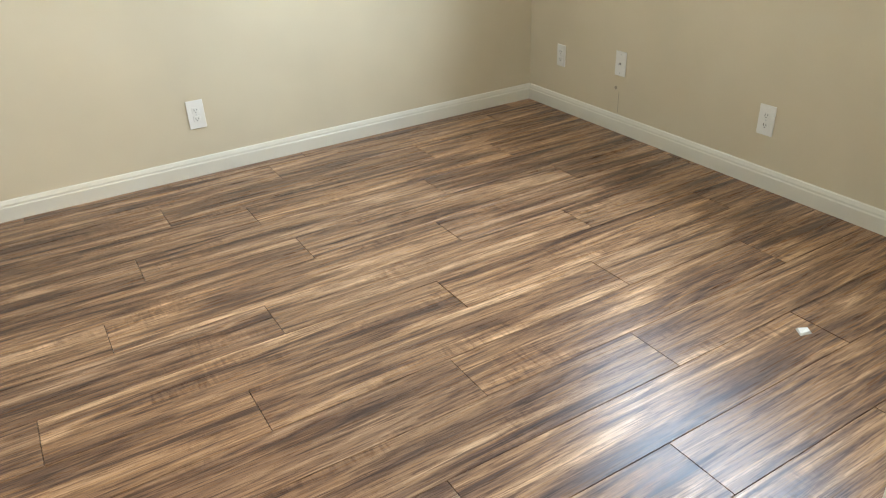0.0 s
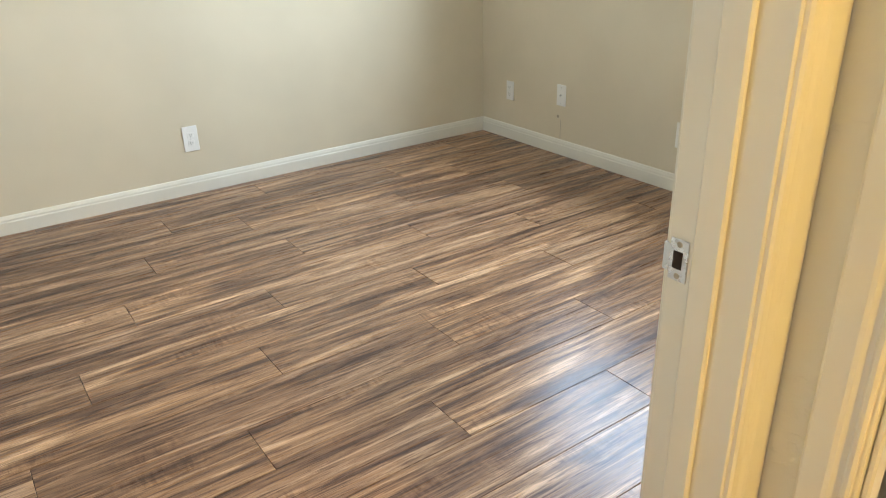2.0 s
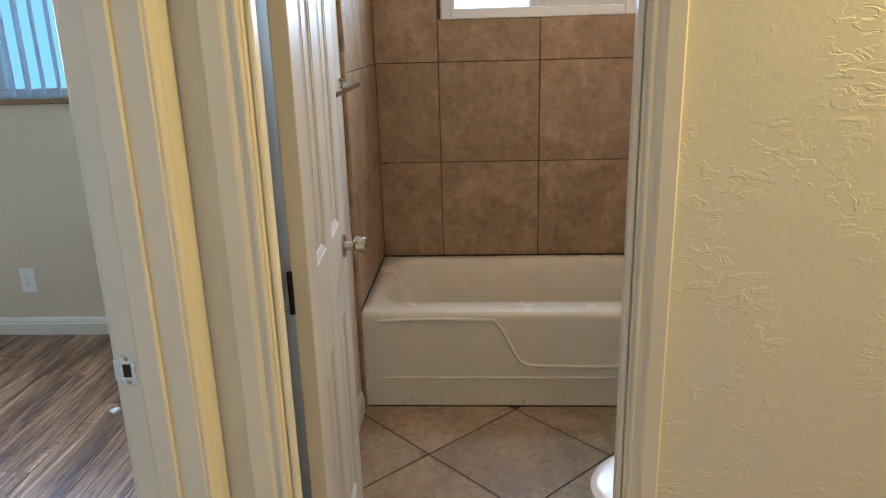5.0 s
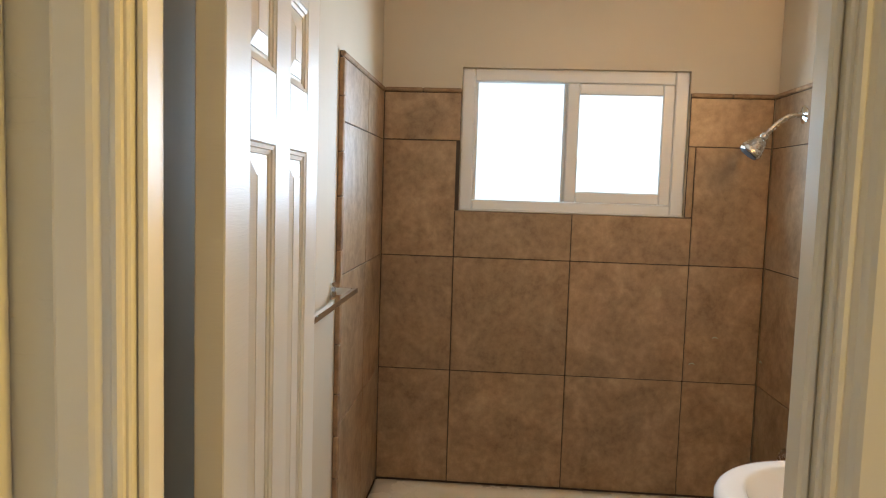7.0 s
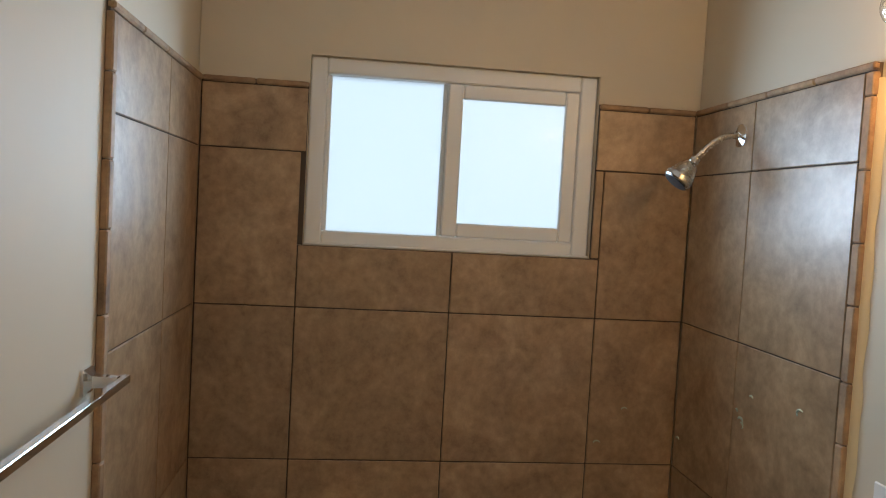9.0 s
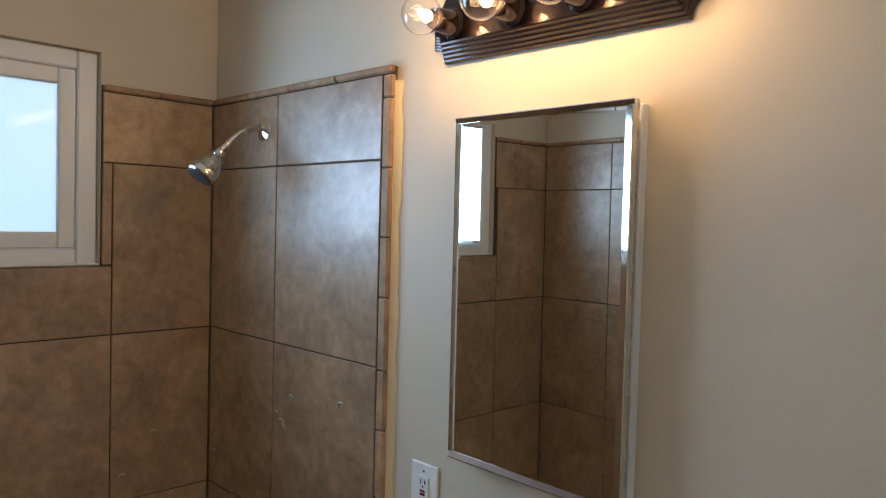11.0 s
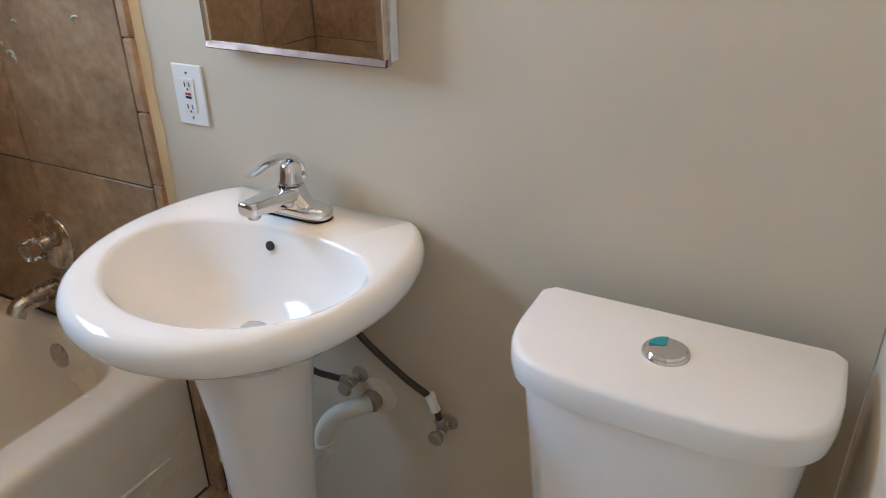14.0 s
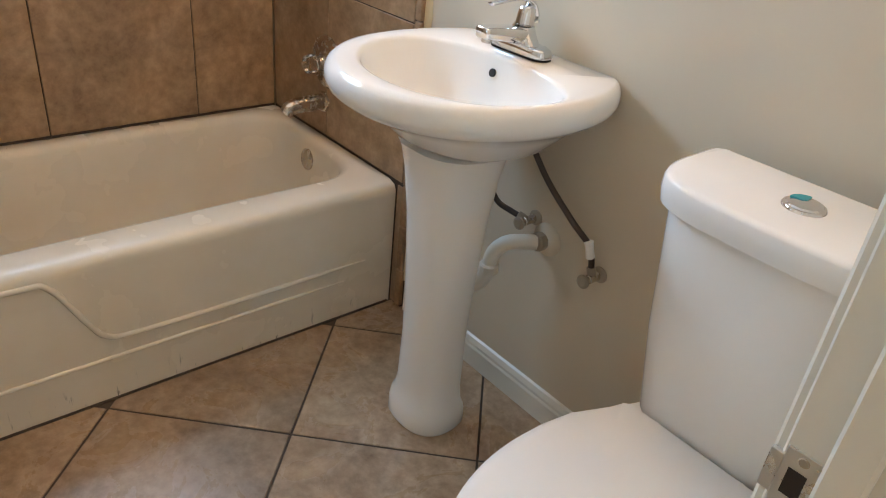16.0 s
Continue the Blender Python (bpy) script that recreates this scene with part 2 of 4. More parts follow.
def glow(name, colour, strength):
    m = bpy.data.materials.new(name)
    m.use_nodes = True
    nt = m.node_tree
    nt.nodes.clear()
    e, o = nt.nodes.new("ShaderNodeEmission"), nt.nodes.new("ShaderNodeOutputMaterial")
    e.inputs[0].default_value, e.inputs[1].default_value = (*colour, 1), strength
    nt.links.new(e.outputs[0], o.inputs[0])
    return m


M_SKY = glow("bright_sky", (0.56, 0.82, 1.0), 1.75)
M_SKY_BED = glow("blue_sky", (0.20, 0.62, 1.0), 0.95)


# ---- mesh helpers ----
PLACE = {}


def thing(name, at, label, category, group="", turn=0.0):
    ob = new(name)
    m = at if isinstance(at, Matrix) else pose(*at, 0, 0, turn)
    ob.matrix_world = m
    ob.empty_display_size = 0.1
    PLACE[ob] = m.copy()
    return tagged(ob, label, category, group)


def mesh_of(name, bm, mat, smooth=None):
    me = bpy.data.meshes.new(name)
    bmesh.ops.recalc_face_normals(bm, faces=bm.faces)
    if smooth is not None:
        for f in bm.faces:
            f.smooth = True
        for e in bm.edges:
            if len(e.link_faces) == 2 and e.calc_face_angle(0) > radians(smooth):
                e.smooth = False
    bm.to_mesh(me)
    bm.free()
    me.materials.append(mat)
    return me


def part(name, bm, mat, parent, label="", smooth=None, world=True):
    """One mesh object under a thing or a part; bm in world coordinates unless world is False."""
    if world:
        bm.transform(PLACE[parent].inverted())
    ob = new(name, mesh_of(name, bm, mat, smooth))
    ob.parent = parent
    PLACE[ob] = PLACE[parent]
    return tagged(ob, label)


def structure(name, bm, mat, label, category, smooth=None):
    ob = new(name, mesh_of(name, bm, mat, smooth))
    PLACE[ob] = Matrix.Identity(4)
    return tagged(ob, label, category, kind="structure")


def box(bm, lo, hi, bevel=0.0, seg=1):
    vs = [bm.verts.new((x, y, z)) for x in (lo[0], hi[0]) for y in (lo[1], hi[1]) for z in (lo[2], hi[2])]
    fs = [bm.faces.new([vs[i] for i in q]) for q in ((0, 1, 3, 2), (4, 6, 7, 5), (0, 4, 5, 1), (2, 3, 7, 6), (0, 2, 6, 4), (1, 5, 7, 3))]
    bmesh.ops.recalc_face_normals(bm, faces=fs)
    if bevel:
        edges = list({e for f in fs for e in f.edges})
        bmesh.ops.bevel(bm, geom=edges, offset=bevel, segments=seg, affect="EDGES", profile=0.6)
    return bm


def boxes(*specs, bevel=0.0, seg=1):
    bm = bmesh.new()
    for lo, hi in specs:
        lo, hi = [min(a, b) for a, b in zip(lo, hi)], [max(a, b) for a, b in zip(lo, hi)]
        box(bm, lo, hi, bevel, seg)
    return bm


def loft(rings, close=True, caps=True, bm=None):
    """Skin over rings of equally many points."""
    bm = bm or bmesh.new()
    made = [[bm.verts.new(p) for p in r] for r in rings]
    n = len(made[0])
    for a, b in zip(made, made[1:]):
        for i in range(n if close else n - 1):
            j = (i + 1) % n
            bm.faces.new((a[i], a[j], b[j], b[i]))
    if caps:
        bm.faces.new(made[0][::-1])
        bm.faces.new(made[-1])
    return bm


def ring(centre, u, v, ru, rv, n=24):
    c, u, v = Vector(centre), Vector(u), Vector(v)
    return [c + u * (ru * math.cos(a)) + v * (rv * math.sin(a)) for a in (2 * math.pi * i / n for i in range(n))]


def lathe(p0, axis, profile, n=24, bm=None):
    """profile: (distance along axis, radius)."""
    w = Vector(axis).normalized()
    u = w.orthogonal().normalized()
    v = w.cross(u)
    return loft([ring(Vector(p0) + w * d, u, v, r, r, n) for d, r in profile], bm=bm)


def tube(points, radii, n=16, bm=None, flat=1.0):
    """A tube along points; flat squeezes it upright."""
    pts = [Vector(p) for p in points]
    rs = radii if isinstance(radii, (list, tuple)) else [radii] * len(pts)
    rings, up = [], Vector((0.01, 0.02, 1))
    for i, p in enumerate(pts):
        w = (pts[min(i + 1, len(pts) - 1)] - pts[max(i - 1, 0)]).normalized()
        u = w.cross(up)
        if u.length < 0.05:
            u = w.cross(Vector((1, 0, 0)))
        u.normalize()
        v = u.cross(w)
        rings.append(ring(p, u, v, rs[i], rs[i] * flat, n))
    return loft(rings, bm=bm)


def bend(points, steps=8):
    """A smooth run through points (Catmull-Rom)."""
    p = [Vector(q) for q in points]
    p = [2 * p[0] - p[1]] + p + [2 * p[-1] - p[-2]]
    out = []
    for i in range(1, len(p) - 2):
        for s in range(steps):
            t = s / steps
            a, b, c, d = p[i - 1], p[i], p[i + 1], p[i + 2]
            out.append(0.5 * (2 * b + (c - a) * t + (2 * a - 5 * b + 4 * c - d) * t * t + (3 * b - a - 3 * c + d) * t ** 3))
    return out + [p[-2]]


def prism(profile, along, a, b, u, v, origin=(0, 0, 0)):
    """A profile of (u, v) pushed along an axis from a to b."""
    o, w, u, v = Vector(origin), Vector(along), Vector(u), Vector(v)
    return loft([[o + w * t + u * p + v * q for p, q in profile] for t in (a, b)])


# ---- walls, floors, ceilings ----
G = 0.002
structure("wall_bedroom_north", boxes(((BED_W - 0.12, BED_N, 0), (BED_E + 0.15, BED_N + 0.12, CEIL))), M_BED, "warm greige painted bedroom wall with one outlet", "wall")
WIN_B = (1.035, 2.62, 1.208, 2.12)
structure("wall_bedroom_east", boxes(
    ((BED_E, BED_S + G, 0), (BED_E + 0.15, BED_N - G, WIN_B[2])), ((BED_E, BED_S + G, WIN_B[3]), (BED_E + 0.15, BED_N - G, CEIL)),
    ((BED_E, BED_S + G, WIN_B[2]), (BED_E + 0.15, WIN_B[0], WIN_B[3])), ((BED_E, WIN_B[1], WIN_B[2]), (BED_E + 0.15, BED_N - G, WIN_B[3]))),
    M_BED, "warm greige painted bedroom wall with window and outlets", "wall")
structure("wall_bedroom_west", boxes(((BED_W - 0.12, BED_S + G, 0), (BED_W, BED_N - G, CEIL))), M_BED, "warm greige painted bedroom wall", "wall")


def two_faced_wall(name, specs, inner, outer, labels):
    """specs: boxes with the y of the split between two paints."""
    structure(name + "_bedroom_side", boxes(*[((a, y1, c), (b, y2, d)) for a, b, c, d, y0, y1, y2 in specs]), inner, labels[0], "wall")
    structure(name + "_hall_side", boxes(*[((a, y0, c), (b, y1 - 0.001, d)) for a, b, c, d, y0, y1, y2 in specs]), outer, labels[1], "wall")


OPEN_TOP = DOOR_H + 0.02
two_faced_wall("wall_partition", [
    (HALL_W - 0.12, JAMB_W - 0.018, 0, CEIL, HALL_N, 0.07, BED_S), (JAMB_E + 0.018, BW1, 0, CEIL, HALL_N, 0.07, BED_S),
    (JAMB_W - 0.018, JAMB_E + 0.018, OPEN_TOP, CEIL, HALL_N, 0.07, BED_S)], M_BED, M_HALL,
    ("warm greige painted bedroom wall round the doorway", "yellow-lit textured hall wall round the bedroom doorway"))
structure("wall_bathroom_north", boxes(((BW1 + G, WALL_NB, 0), (BED_E + 0.15, BED_S - G, CEIL))), M_BATH, "cream painted bathroom wall behind the open door", "wall")
MIDX = (BW0 + BW1) / 2
for nm, x0, x1, mat, lab in (("wall_bathroom_west_hall_side", BW0, MIDX - 0.001, M_HALL, "yellow-lit knockdown textured hall wall"), ("wall_bathroom_west", MIDX, BW1, M_BATH, "cream painted bathroom wall with doorway")):
    structure(nm, boxes(((x0, BJ_N + 0.018, 0), (x1, HALL_N - G, CEIL)), ((x0, HALL_S if x0 == BW0 else WALL_S, 0), (x1, BJ_S - 0.018, CEIL)),
                        ((x0, BJ_S - 0.018, OPEN_TOP), (x1, BJ_N + 0.018, CEIL))), mat, lab, "wall")
structure("wall_bathroom_south", boxes(((BW1 + G, WALL_S - 0.12, 0), (3.16, WALL_S, CEIL))), M_BATH, "cream painted bathroom wall behind sink and toilet", "wall")
WIN = (-1.171, -0.303, 1.512, 2.066)
XE = TILE_E + 0.012
structure("wall_bathroom_east", boxes(
    ((XE, WALL_S + G, 0), (3.16, WALL_NB - G, WIN[2])), ((XE, WALL_S + G, WIN[3]), (3.16, WALL_NB - G, CEIL)),
    ((XE, WALL_S + G, WIN[2]), (3.16, WIN[0], WIN[3])), ((XE, WIN[1], WIN[2]), (3.16, WALL_NB - G, WIN[3]))),
    M_BATH, "cream painted bathroom wall with frosted window", "wall")
# unseen opening, added as the place the hall's assumed daylight comes from
structure("wall_hall_west", boxes(((HALL_W - 0.12, HALL_S, 0), (HALL_W, -1.80, CEIL)), ((HALL_W - 0.12, -0.90, 0), (HALL_W, HALL_N - G, CEIL)), ((HALL_W - 0.12, -1.799, OPEN_TOP), (HALL_W, -0.901, CEIL))), M_HALL, "textured hall wall with an unseen opening added for daylight", "wall")
structure("wall_hall_south", boxes(((HALL_W - 0.12, HALL_S - 0.12, 0), (BW0 + 0.03, HALL_S - G, CEIL))), M_HALL, "textured hall wall", "wall")
structure("ceiling", boxes(((HALL_W - 0.12, HALL_S - 0.12, CEIL + G), (3.16, BED_N + 0.12, CEIL + 0.1))), M_CEIL, "flat cream painted ceiling", "ceiling")
floor_bed = structure("floor", boxes(((HALL_W - 0.12, HALL_S, -0.05), (BED_E + 0.1, BED_N, -0.0085))), M_SUB, "wood-look laminate plank floor in brown tones", "floor")
floor_bath = structure("floor_bathroom", boxes(((MIDX, WALL_S, -0.008), (TILE_E, WALL_NB, -0.0025))), M_GROUT, "tan stone-look floor tiles laid diagonally, dark grout", "floor")

# ---- door frames ----
CASING = [(0, 0), (0, 0.007), (0.004, 0.010), (0.009, 0.010), (0.013, 0.007), (0.020, 0.008), (0.026, 0.012), (0.032, 0.014), (0.064, 0.015), (0.068, 0.013), (0.068, 0)]


def door_frame(name, label, along, out, o, lo, hi, wall_lo, wall_hi, sides, stop_at, widths=(0.068, 0.068)):
    """Jambs, stops and casing of a doorway. along: unit vector across the opening, lo..hi on it; out: unit vector through the wall."""
    root = new(name)
    root.empty_display_size = 0.1
    PLACE[root] = Matrix.Identity(4)
    tagged(root, label, "door frame", kind="structure")
    a, n, up = Vector(along), Vector(out), Vector((0, 0, 1))

    def block(s0, s1, n0, n1, z0, z1, bev=0.002):
        p, q = a * s0 + n * n0 + up * z0, a * s1 + n * n1 + up * z1
        return boxes((p, q), bevel=bev)
    part("jamb", block(lo - 0.018, lo, wall_lo - 0.002, wall_hi + 0.002, 0, DOOR_H), M_TRIM, root)
    part("jamb", block(hi, hi + 0.018, wall_lo - 0.002, wall_hi + 0.002, 0, DOOR_H), M_TRIM, root)
    part("head_jamb", block(lo - 0.018, hi + 0.018, wall_lo - 0.002, wall_hi + 0.002, DOOR_H + 0.001, DOOR_H + 0.019), M_TRIM, root)
    s0, s1 = stop_at
    part("door_stop", block(lo + 0.0005, lo + 0.011, s0, s1, 0, DOOR_H - 0.012, 0.003), M_TRIM, root)
    part("door_stop", block(hi - 0.011, hi - 0.0005, s0, s1, 0, DOOR_H - 0.012, 0.003), M_TRIM, root)
    part("door_stop", block(lo, hi, s0, s1, DOOR_H - 0.0115, DOOR_H - 0.0005, 0.003), M_TRIM, root)
    for face, sign in sides:
        for edge, d, wd in ((lo - 0.005, -1, widths[0]), (hi + 0.005, 1, widths[1])):
            prof = [(u * wd / 0.068, w) for u, w in CASING]
            part("casing", prism(prof, up, 0, DOOR_H + 0.02, a * d, n * sign, a * edge + n * (face + sign * 0.0005)), M_TRIM, root)
        part("head_casing", prism(CASING, a, lo - 0.07, hi + 0.07, up, n * sign, up * (DOOR_H + 0.0205) + n * (face + sign * 0.0005)), M_TRIM, root)
    return root


frame_bed = door_frame("door_frame_bedroom", "cream painted bedroom door frame with moulded casing", (1, 0, 0), (0, 1, 0), 0, JAMB_W, JAMB_E, HALL_N, BED_S, ((HALL_N, -1), (BED_S, 1)), (0.055, 0.094))
frame_bath = door_frame("door_frame_bathroom", "cream painted bathroom door frame with moulded casing", (0, 1, 0), (1, 0, 0), 0, BJ_S, BJ_N, BW0, BW1, ((BW0, -1), (BW1, 1)), (0.800, 0.830), (0.054, 0.062))


def strike_plate(parent, x, y, z, normal, along):
    """A small steel plate let into a jamb, with its latch hole and two screws."""
    n, a, up = Vector(normal), Vector(along), Vector((0, 0, 1))
    c = Vector((x, y, z))

    def b(a0, a1, z0, z1, n0, n1, bev=0.0):
        return boxes((c + a * a0 + up * z0 + n * n0, c + a * a1 + up * z1 + n * n1), bevel=bev)
    plate = part("strike_plate", b(-0.014, 0.014, -0.029, 0.029, 0.0, 0.0016, 0.0006), M_STEEL, parent, "scuffed steel strike plate")
    part("lip", b(0.014, 0.024, -0.019, 0.019, -0.004, 0.0012, 0.0006), M_STEEL, plate)
    part("latch_hole", b(-0.006, 0.008, -0.012, 0.012, 0.0017, 0.0022), M_SUB, plate)
    for dz in (-0.022, 0.022):
        part("screw", lathe(c + up * dz + n * 0.0015, n, [(0, 0.0045), (0.0012, 0.0035)], 12), M_DUSTYMETAL, plate)


strike_plate(frame_bed, JAMB_E, 0.118, 0.927, (-1, 0, 0), (0, 1, 0))
strike_plate(frame_bath, 0.843, BJ_S, 0.931, (0, 1, 0), (1, 0, 0))

# ---- baseboards ----
BASEB = [(0, 0), (0.014, 0), (0.014, 0.060), (0.011, 0.066), (0.011, 0.074), (0.006, 0.088), (0, 0.092)]


def baseboard(name, along, a, b, out, origin):
    structure(name, prism(BASEB, along, a, b, out, (0, 0, 1), origin), M_TRIM, "cream painted moulded baseboard", "baseboard")


baseboard("baseboard_bedroom_north", (1, 0, 0), -0.582, BED_E - 0.001, (0, -1, 0), (0, BED_N - 0.0005, 0))
baseboard("baseboard_bedroom_east", (0, 1, 0), BED_S + 0.001, BED_N - 0.015, (-1, 0, 0), (BED_E - 0.0005, 0, 0))
baseboard("baseboard_bedroom_south", (1, 0, 0), JAMB_E + 0.075, BED_E - 0.016, (0, 1, 0), (0, BED_S + 0.0005, 0))
baseboard("baseboard_bathroom_south", (1, 0, 0), BW1 + 0.001, 2.20, (0, 1, 0), (0, WALL_S + 0.0005, 0))
baseboard("baseboard_bathroom_north", (1, 0, 0), BW1 + 0.016, 2.225, (0, -1, 0), (0, WALL_NB - 0.0005, 0))
baseboard("baseboard_hall_east", (0, 1, 0), HALL_S, BJ_S - 0.075, (-1, 0, 0), (BW0 - 0.0005, 0, 0))


# ---- doors ----
def six_panel_door(name, m, width, st, rows, label):
    """Moulded six-panel door; its hinge edge is at x = 0 and it runs along +x, 35 mm thick about y = 0."""
    root = thing(name, m, label, "door")
    h, t, mul = 2.025, 0.0175, 0.091
    pw = (width - 2 * st - mul) / 2
    cols = [(st, st + pw), (st + pw + mul, width - st)]
    core = [((0.002, -t + 0.009, 0.012), (width - 0.002, t - 0.009, h - 0.002))]
    core += [((x0, -t, 0.010), (x1, t, h)) for x0, x1 in ((0, st), (width - st, width), (st + pw, st + pw + mul))]
    zs = [0.010] + [z for r in rows for z in r] + [h]
    for z0, z1 in zip(zs[::2], zs[1::2]):
        core += [((x0, -t, z0), (x1, t, z1)) for x0, x1 in cols]
    part("leaf", boxes(*core, bevel=0.0018), M_DOOR, root, world=False)
    for x0, x1 in cols:
        for z0, z1 in rows:
            for s in (-1, 1):
                rings = []
                for inset, d in ((0.0, t - 0.009), (0.0005, t - 0.0015), (0.006, t - 0.003), (0.007, t - 0.0055), (0.013, t - 0.007), (0.014, t - 0.0088), (0.019, t - 0.0088), (0.020, t - 0.0075), (0.042, t - 0.0030), (0.043, t - 0.0020)):
                    y = s * d
                    rings.append([(x0 + inset, y, z0 + inset), (x1 - inset, y, z0 + inset), (x1 - inset, y, z1 - inset), (x0 + inset, y, z1 - inset)])
                part("panel", loft(rings), M_DOOR, root, world=False)
    return root


def knob_set(root, x, z, mat, label):
    """A rose, neck and knob on both faces of a door."""
    for s in (-1, 1):
        k = part("knob", lathe((x, s * 0.0175, z), (0, s, 0), [(0, 0.031), (0.004, 0.031), (0.007, 0.026), (0.008, 0.013), (0.026, 0.012), (0.030, 0.020), (0.036, 0.0265), (0.056, 0.0245), (0.060, 0.021), (0.0605, 0.006)], 32), mat, root, label, 35, world=False)
        part("keyhole", lathe((x, s * 0.078, z), (0, s, 0), [(0, 0.0055), (0.001, 0.005)], 12), M_DARK, k, world=False)


def hinges(root, zs, s, mat):
    for z in zs:
        k = part("hinge", lathe((-0.004, s * 0.020, z - 0.044), (0, 0, 1), [(0, 0.0055), (0.088, 0.0055)], 12), mat, root, world=False)
        part("hinge_leaf", boxes(((-0.0008, s * 0.020, z - 0.044), (0.0002, -s * 0.012, z + 0.044)), bevel=0.0003), M_DOOR, k, world=False)


ang = math.degrees(math.atan2(-0.100 + 0.140, 0.63))
bath_door = six_panel_door("bathroom_door", pose(0.943, -0.1335, 0, 0, 0, ang), 0.556, 0.101, [(0.235, 0.765), (1.006, 1.650), (1.753, 1.890)], "white moulded six-panel bathroom door standing open")
knob_set(bath_door, 0.496, 0.931, M_NICKEL, "satin nickel knob")
hinges(bath_door, (0.30, 0.985, 1.86), 1, M_BLACK)
part("door_stop_spring", lathe((0.0, 0.02, 0.95), (0, 1, 0), [(0, 0.006), (0.03, 0.006), (0.04, 0.004)], 12), M_CHROME, bath_door, world=False)
bed_door = six_panel_door("bedroom_door", pose(-0.070, 0.150, 0, 0, 0, 95), 0.775, 0.122, [(0.235, 0.765), (1.006, 1.668), (1.785, 1.915)], "white moulded six-panel bedroom door standing open")
knob_set(bed_door, 0.715, 0.931, M_KNOB, "tarnished brass-coloured knob")
hinges(bed_door, (0.30, 1.05, 1.80), 1, M_STEEL)


# ---- wall plates ----
def outlet(x, y, z, normal, label, style="duplex", h=0.125, w=0.075):
    n = Vector(normal)
    u, up = Vector((0, 0, 1)).cross(n), Vector((0, 0, 1))
    root = thing("wall_outlet", (x, y, z), label, "outlet" if style != "coax" else "wall plate")
    c = Vector((x, y, z)) + n * 0.0005

    def b(u0, u1, z0, z1, n0, n1, bev=0.0):
        return boxes((c + u * u0 + up * z0 + n * n0, c + u * u1 + up * z1 + n * n1), bevel=bev)
    part("cover_plate", b(-w / 2, w / 2, -h / 2, h / 2, 0, 0.006, 0.002), M_PLASTIC, root)
    if style == "duplex":
        for dz in (-0.021, 0.021):
            face = part("receptacle", b(-0.0165, 0.0165, dz - 0.014, dz + 0.014, 0.006, 0.0085, 0.001), M_PLASTIC, root)
            for du, hh in ((-0.006, 0.005), (0.006, 0.004)):
                part("slot", b(du - 0.0011, du + 0.0011, dz + 0.002 - hh, dz + 0.002 + hh, 0.0086, 0.0092), M_DARK, face)
            part("ground_hole", lathe(c + up * (dz - 0.0085) + n * 0.0085, n, [(0, 0.0022), (0.0006, 0.0022)], 10), M_DARK, face)
    elif style == "gfci":
        body = part("receptacle", b(-0.0167, 0.0167, -0.034, 0.034, 0.006, 0.009, 0.001), M_PLASTIC, root)
        for dz in (-0.022, 0.022):
            for du, hh in ((-0.006, 0.0048), (0.006, 0.004)):
                part("slot", b(du - 0.0011, du + 0.0011, dz - hh, dz + hh, 0.0091, 0.0097), M_DARK, body)
            part("ground_hole", lathe(c + up * (dz - 0.0095) + n * 0.009, n, [(0, 0.0022), (0.0006, 0.0022)], 10), M_DARK, body)
        part("reset_button", b(-0.007, 0.007, 0.001, 0.0055, 0.0091, 0.0105), M_RED, body, "red reset button")
        part("test_button", b(-0.007, 0.007, -0.0055, -0.001, 0.0091, 0.0105), M_DARK, body, "black test button")
    else:
        part("jack", lathe(c + n * 0.006, n, [(0, 0.0065), (0.004, 0.0065), (0.004, 0.0045), (0.011, 0.0045)], 12), M_STEEL, root)
    for dz in ((0.0,) if style == "duplex" else (-h * 0.37, h * 0.37)):
        part("screw", lathe(c + up * dz + n * 0.0058, n, [(0, 0.003), (0.0012, 0.0024)], 10), M_STEEL, root)
    return root


outlet(1.048, BED_N, 0.300, (0, -1, 0), "white duplex power outlet on a greige wall", h=0.135, w=0.08)
outlet(BED_E, 1.845, 0.296, (-1, 0, 0), "white duplex power outlet below the bedroom window", h=0.13, w=0.078)
outlet(BED_E, 2.722, 0.358, (-1, 0, 0), "white blank cable plate above a small wall hole", "coax", 0.125, 0.075)
outlet(BED_E, 3.190, 0.312, (-1, 0, 0), "white duplex power outlet near the room corner", h=0.12, w=0.07)
outlet(2.096, WALL_S, 1.092, (0, 1, 0), "white ground-fault outlet beside the mirror", "gfci", 0.12, 0.078)
hole = thing("cable_hole", (BED_E - 0.001, 2.748, 0.228), "ragged dark cable hole in the wall", "hole")
part("rim", lathe((BED_E - 0.0005, 2.748, 0.228), (-1, 0, 0), [(0, 0.010), (0.0012, 0.008), (0.0012, 0.005)], 14), M_DUSTYMETAL, hole)
part("scuff_mark", boxes(((BED_E - 0.0006, 2.722, 0.10), (BED_E - 0.0002, 2.725, 0.21))), M_DUSTYMETAL, hole)
chip = thing("paint_chip", (2.233, 1.05, 0.0), "small white chip lying on the plank floor", "debris")
part("flake", loft([[(2.195, 1.03, 0.0005), (2.235, 1.018, 0.0005), (2.252, 1.045, 0.0005), (2.215, 1.062, 0.0005)], [(2.20, 1.034, 0.006), (2.23, 1.024, 0.009), (2.246, 1.043, 0.005), (2.216, 1.056, 0.008)]]), M_LINT, chip)

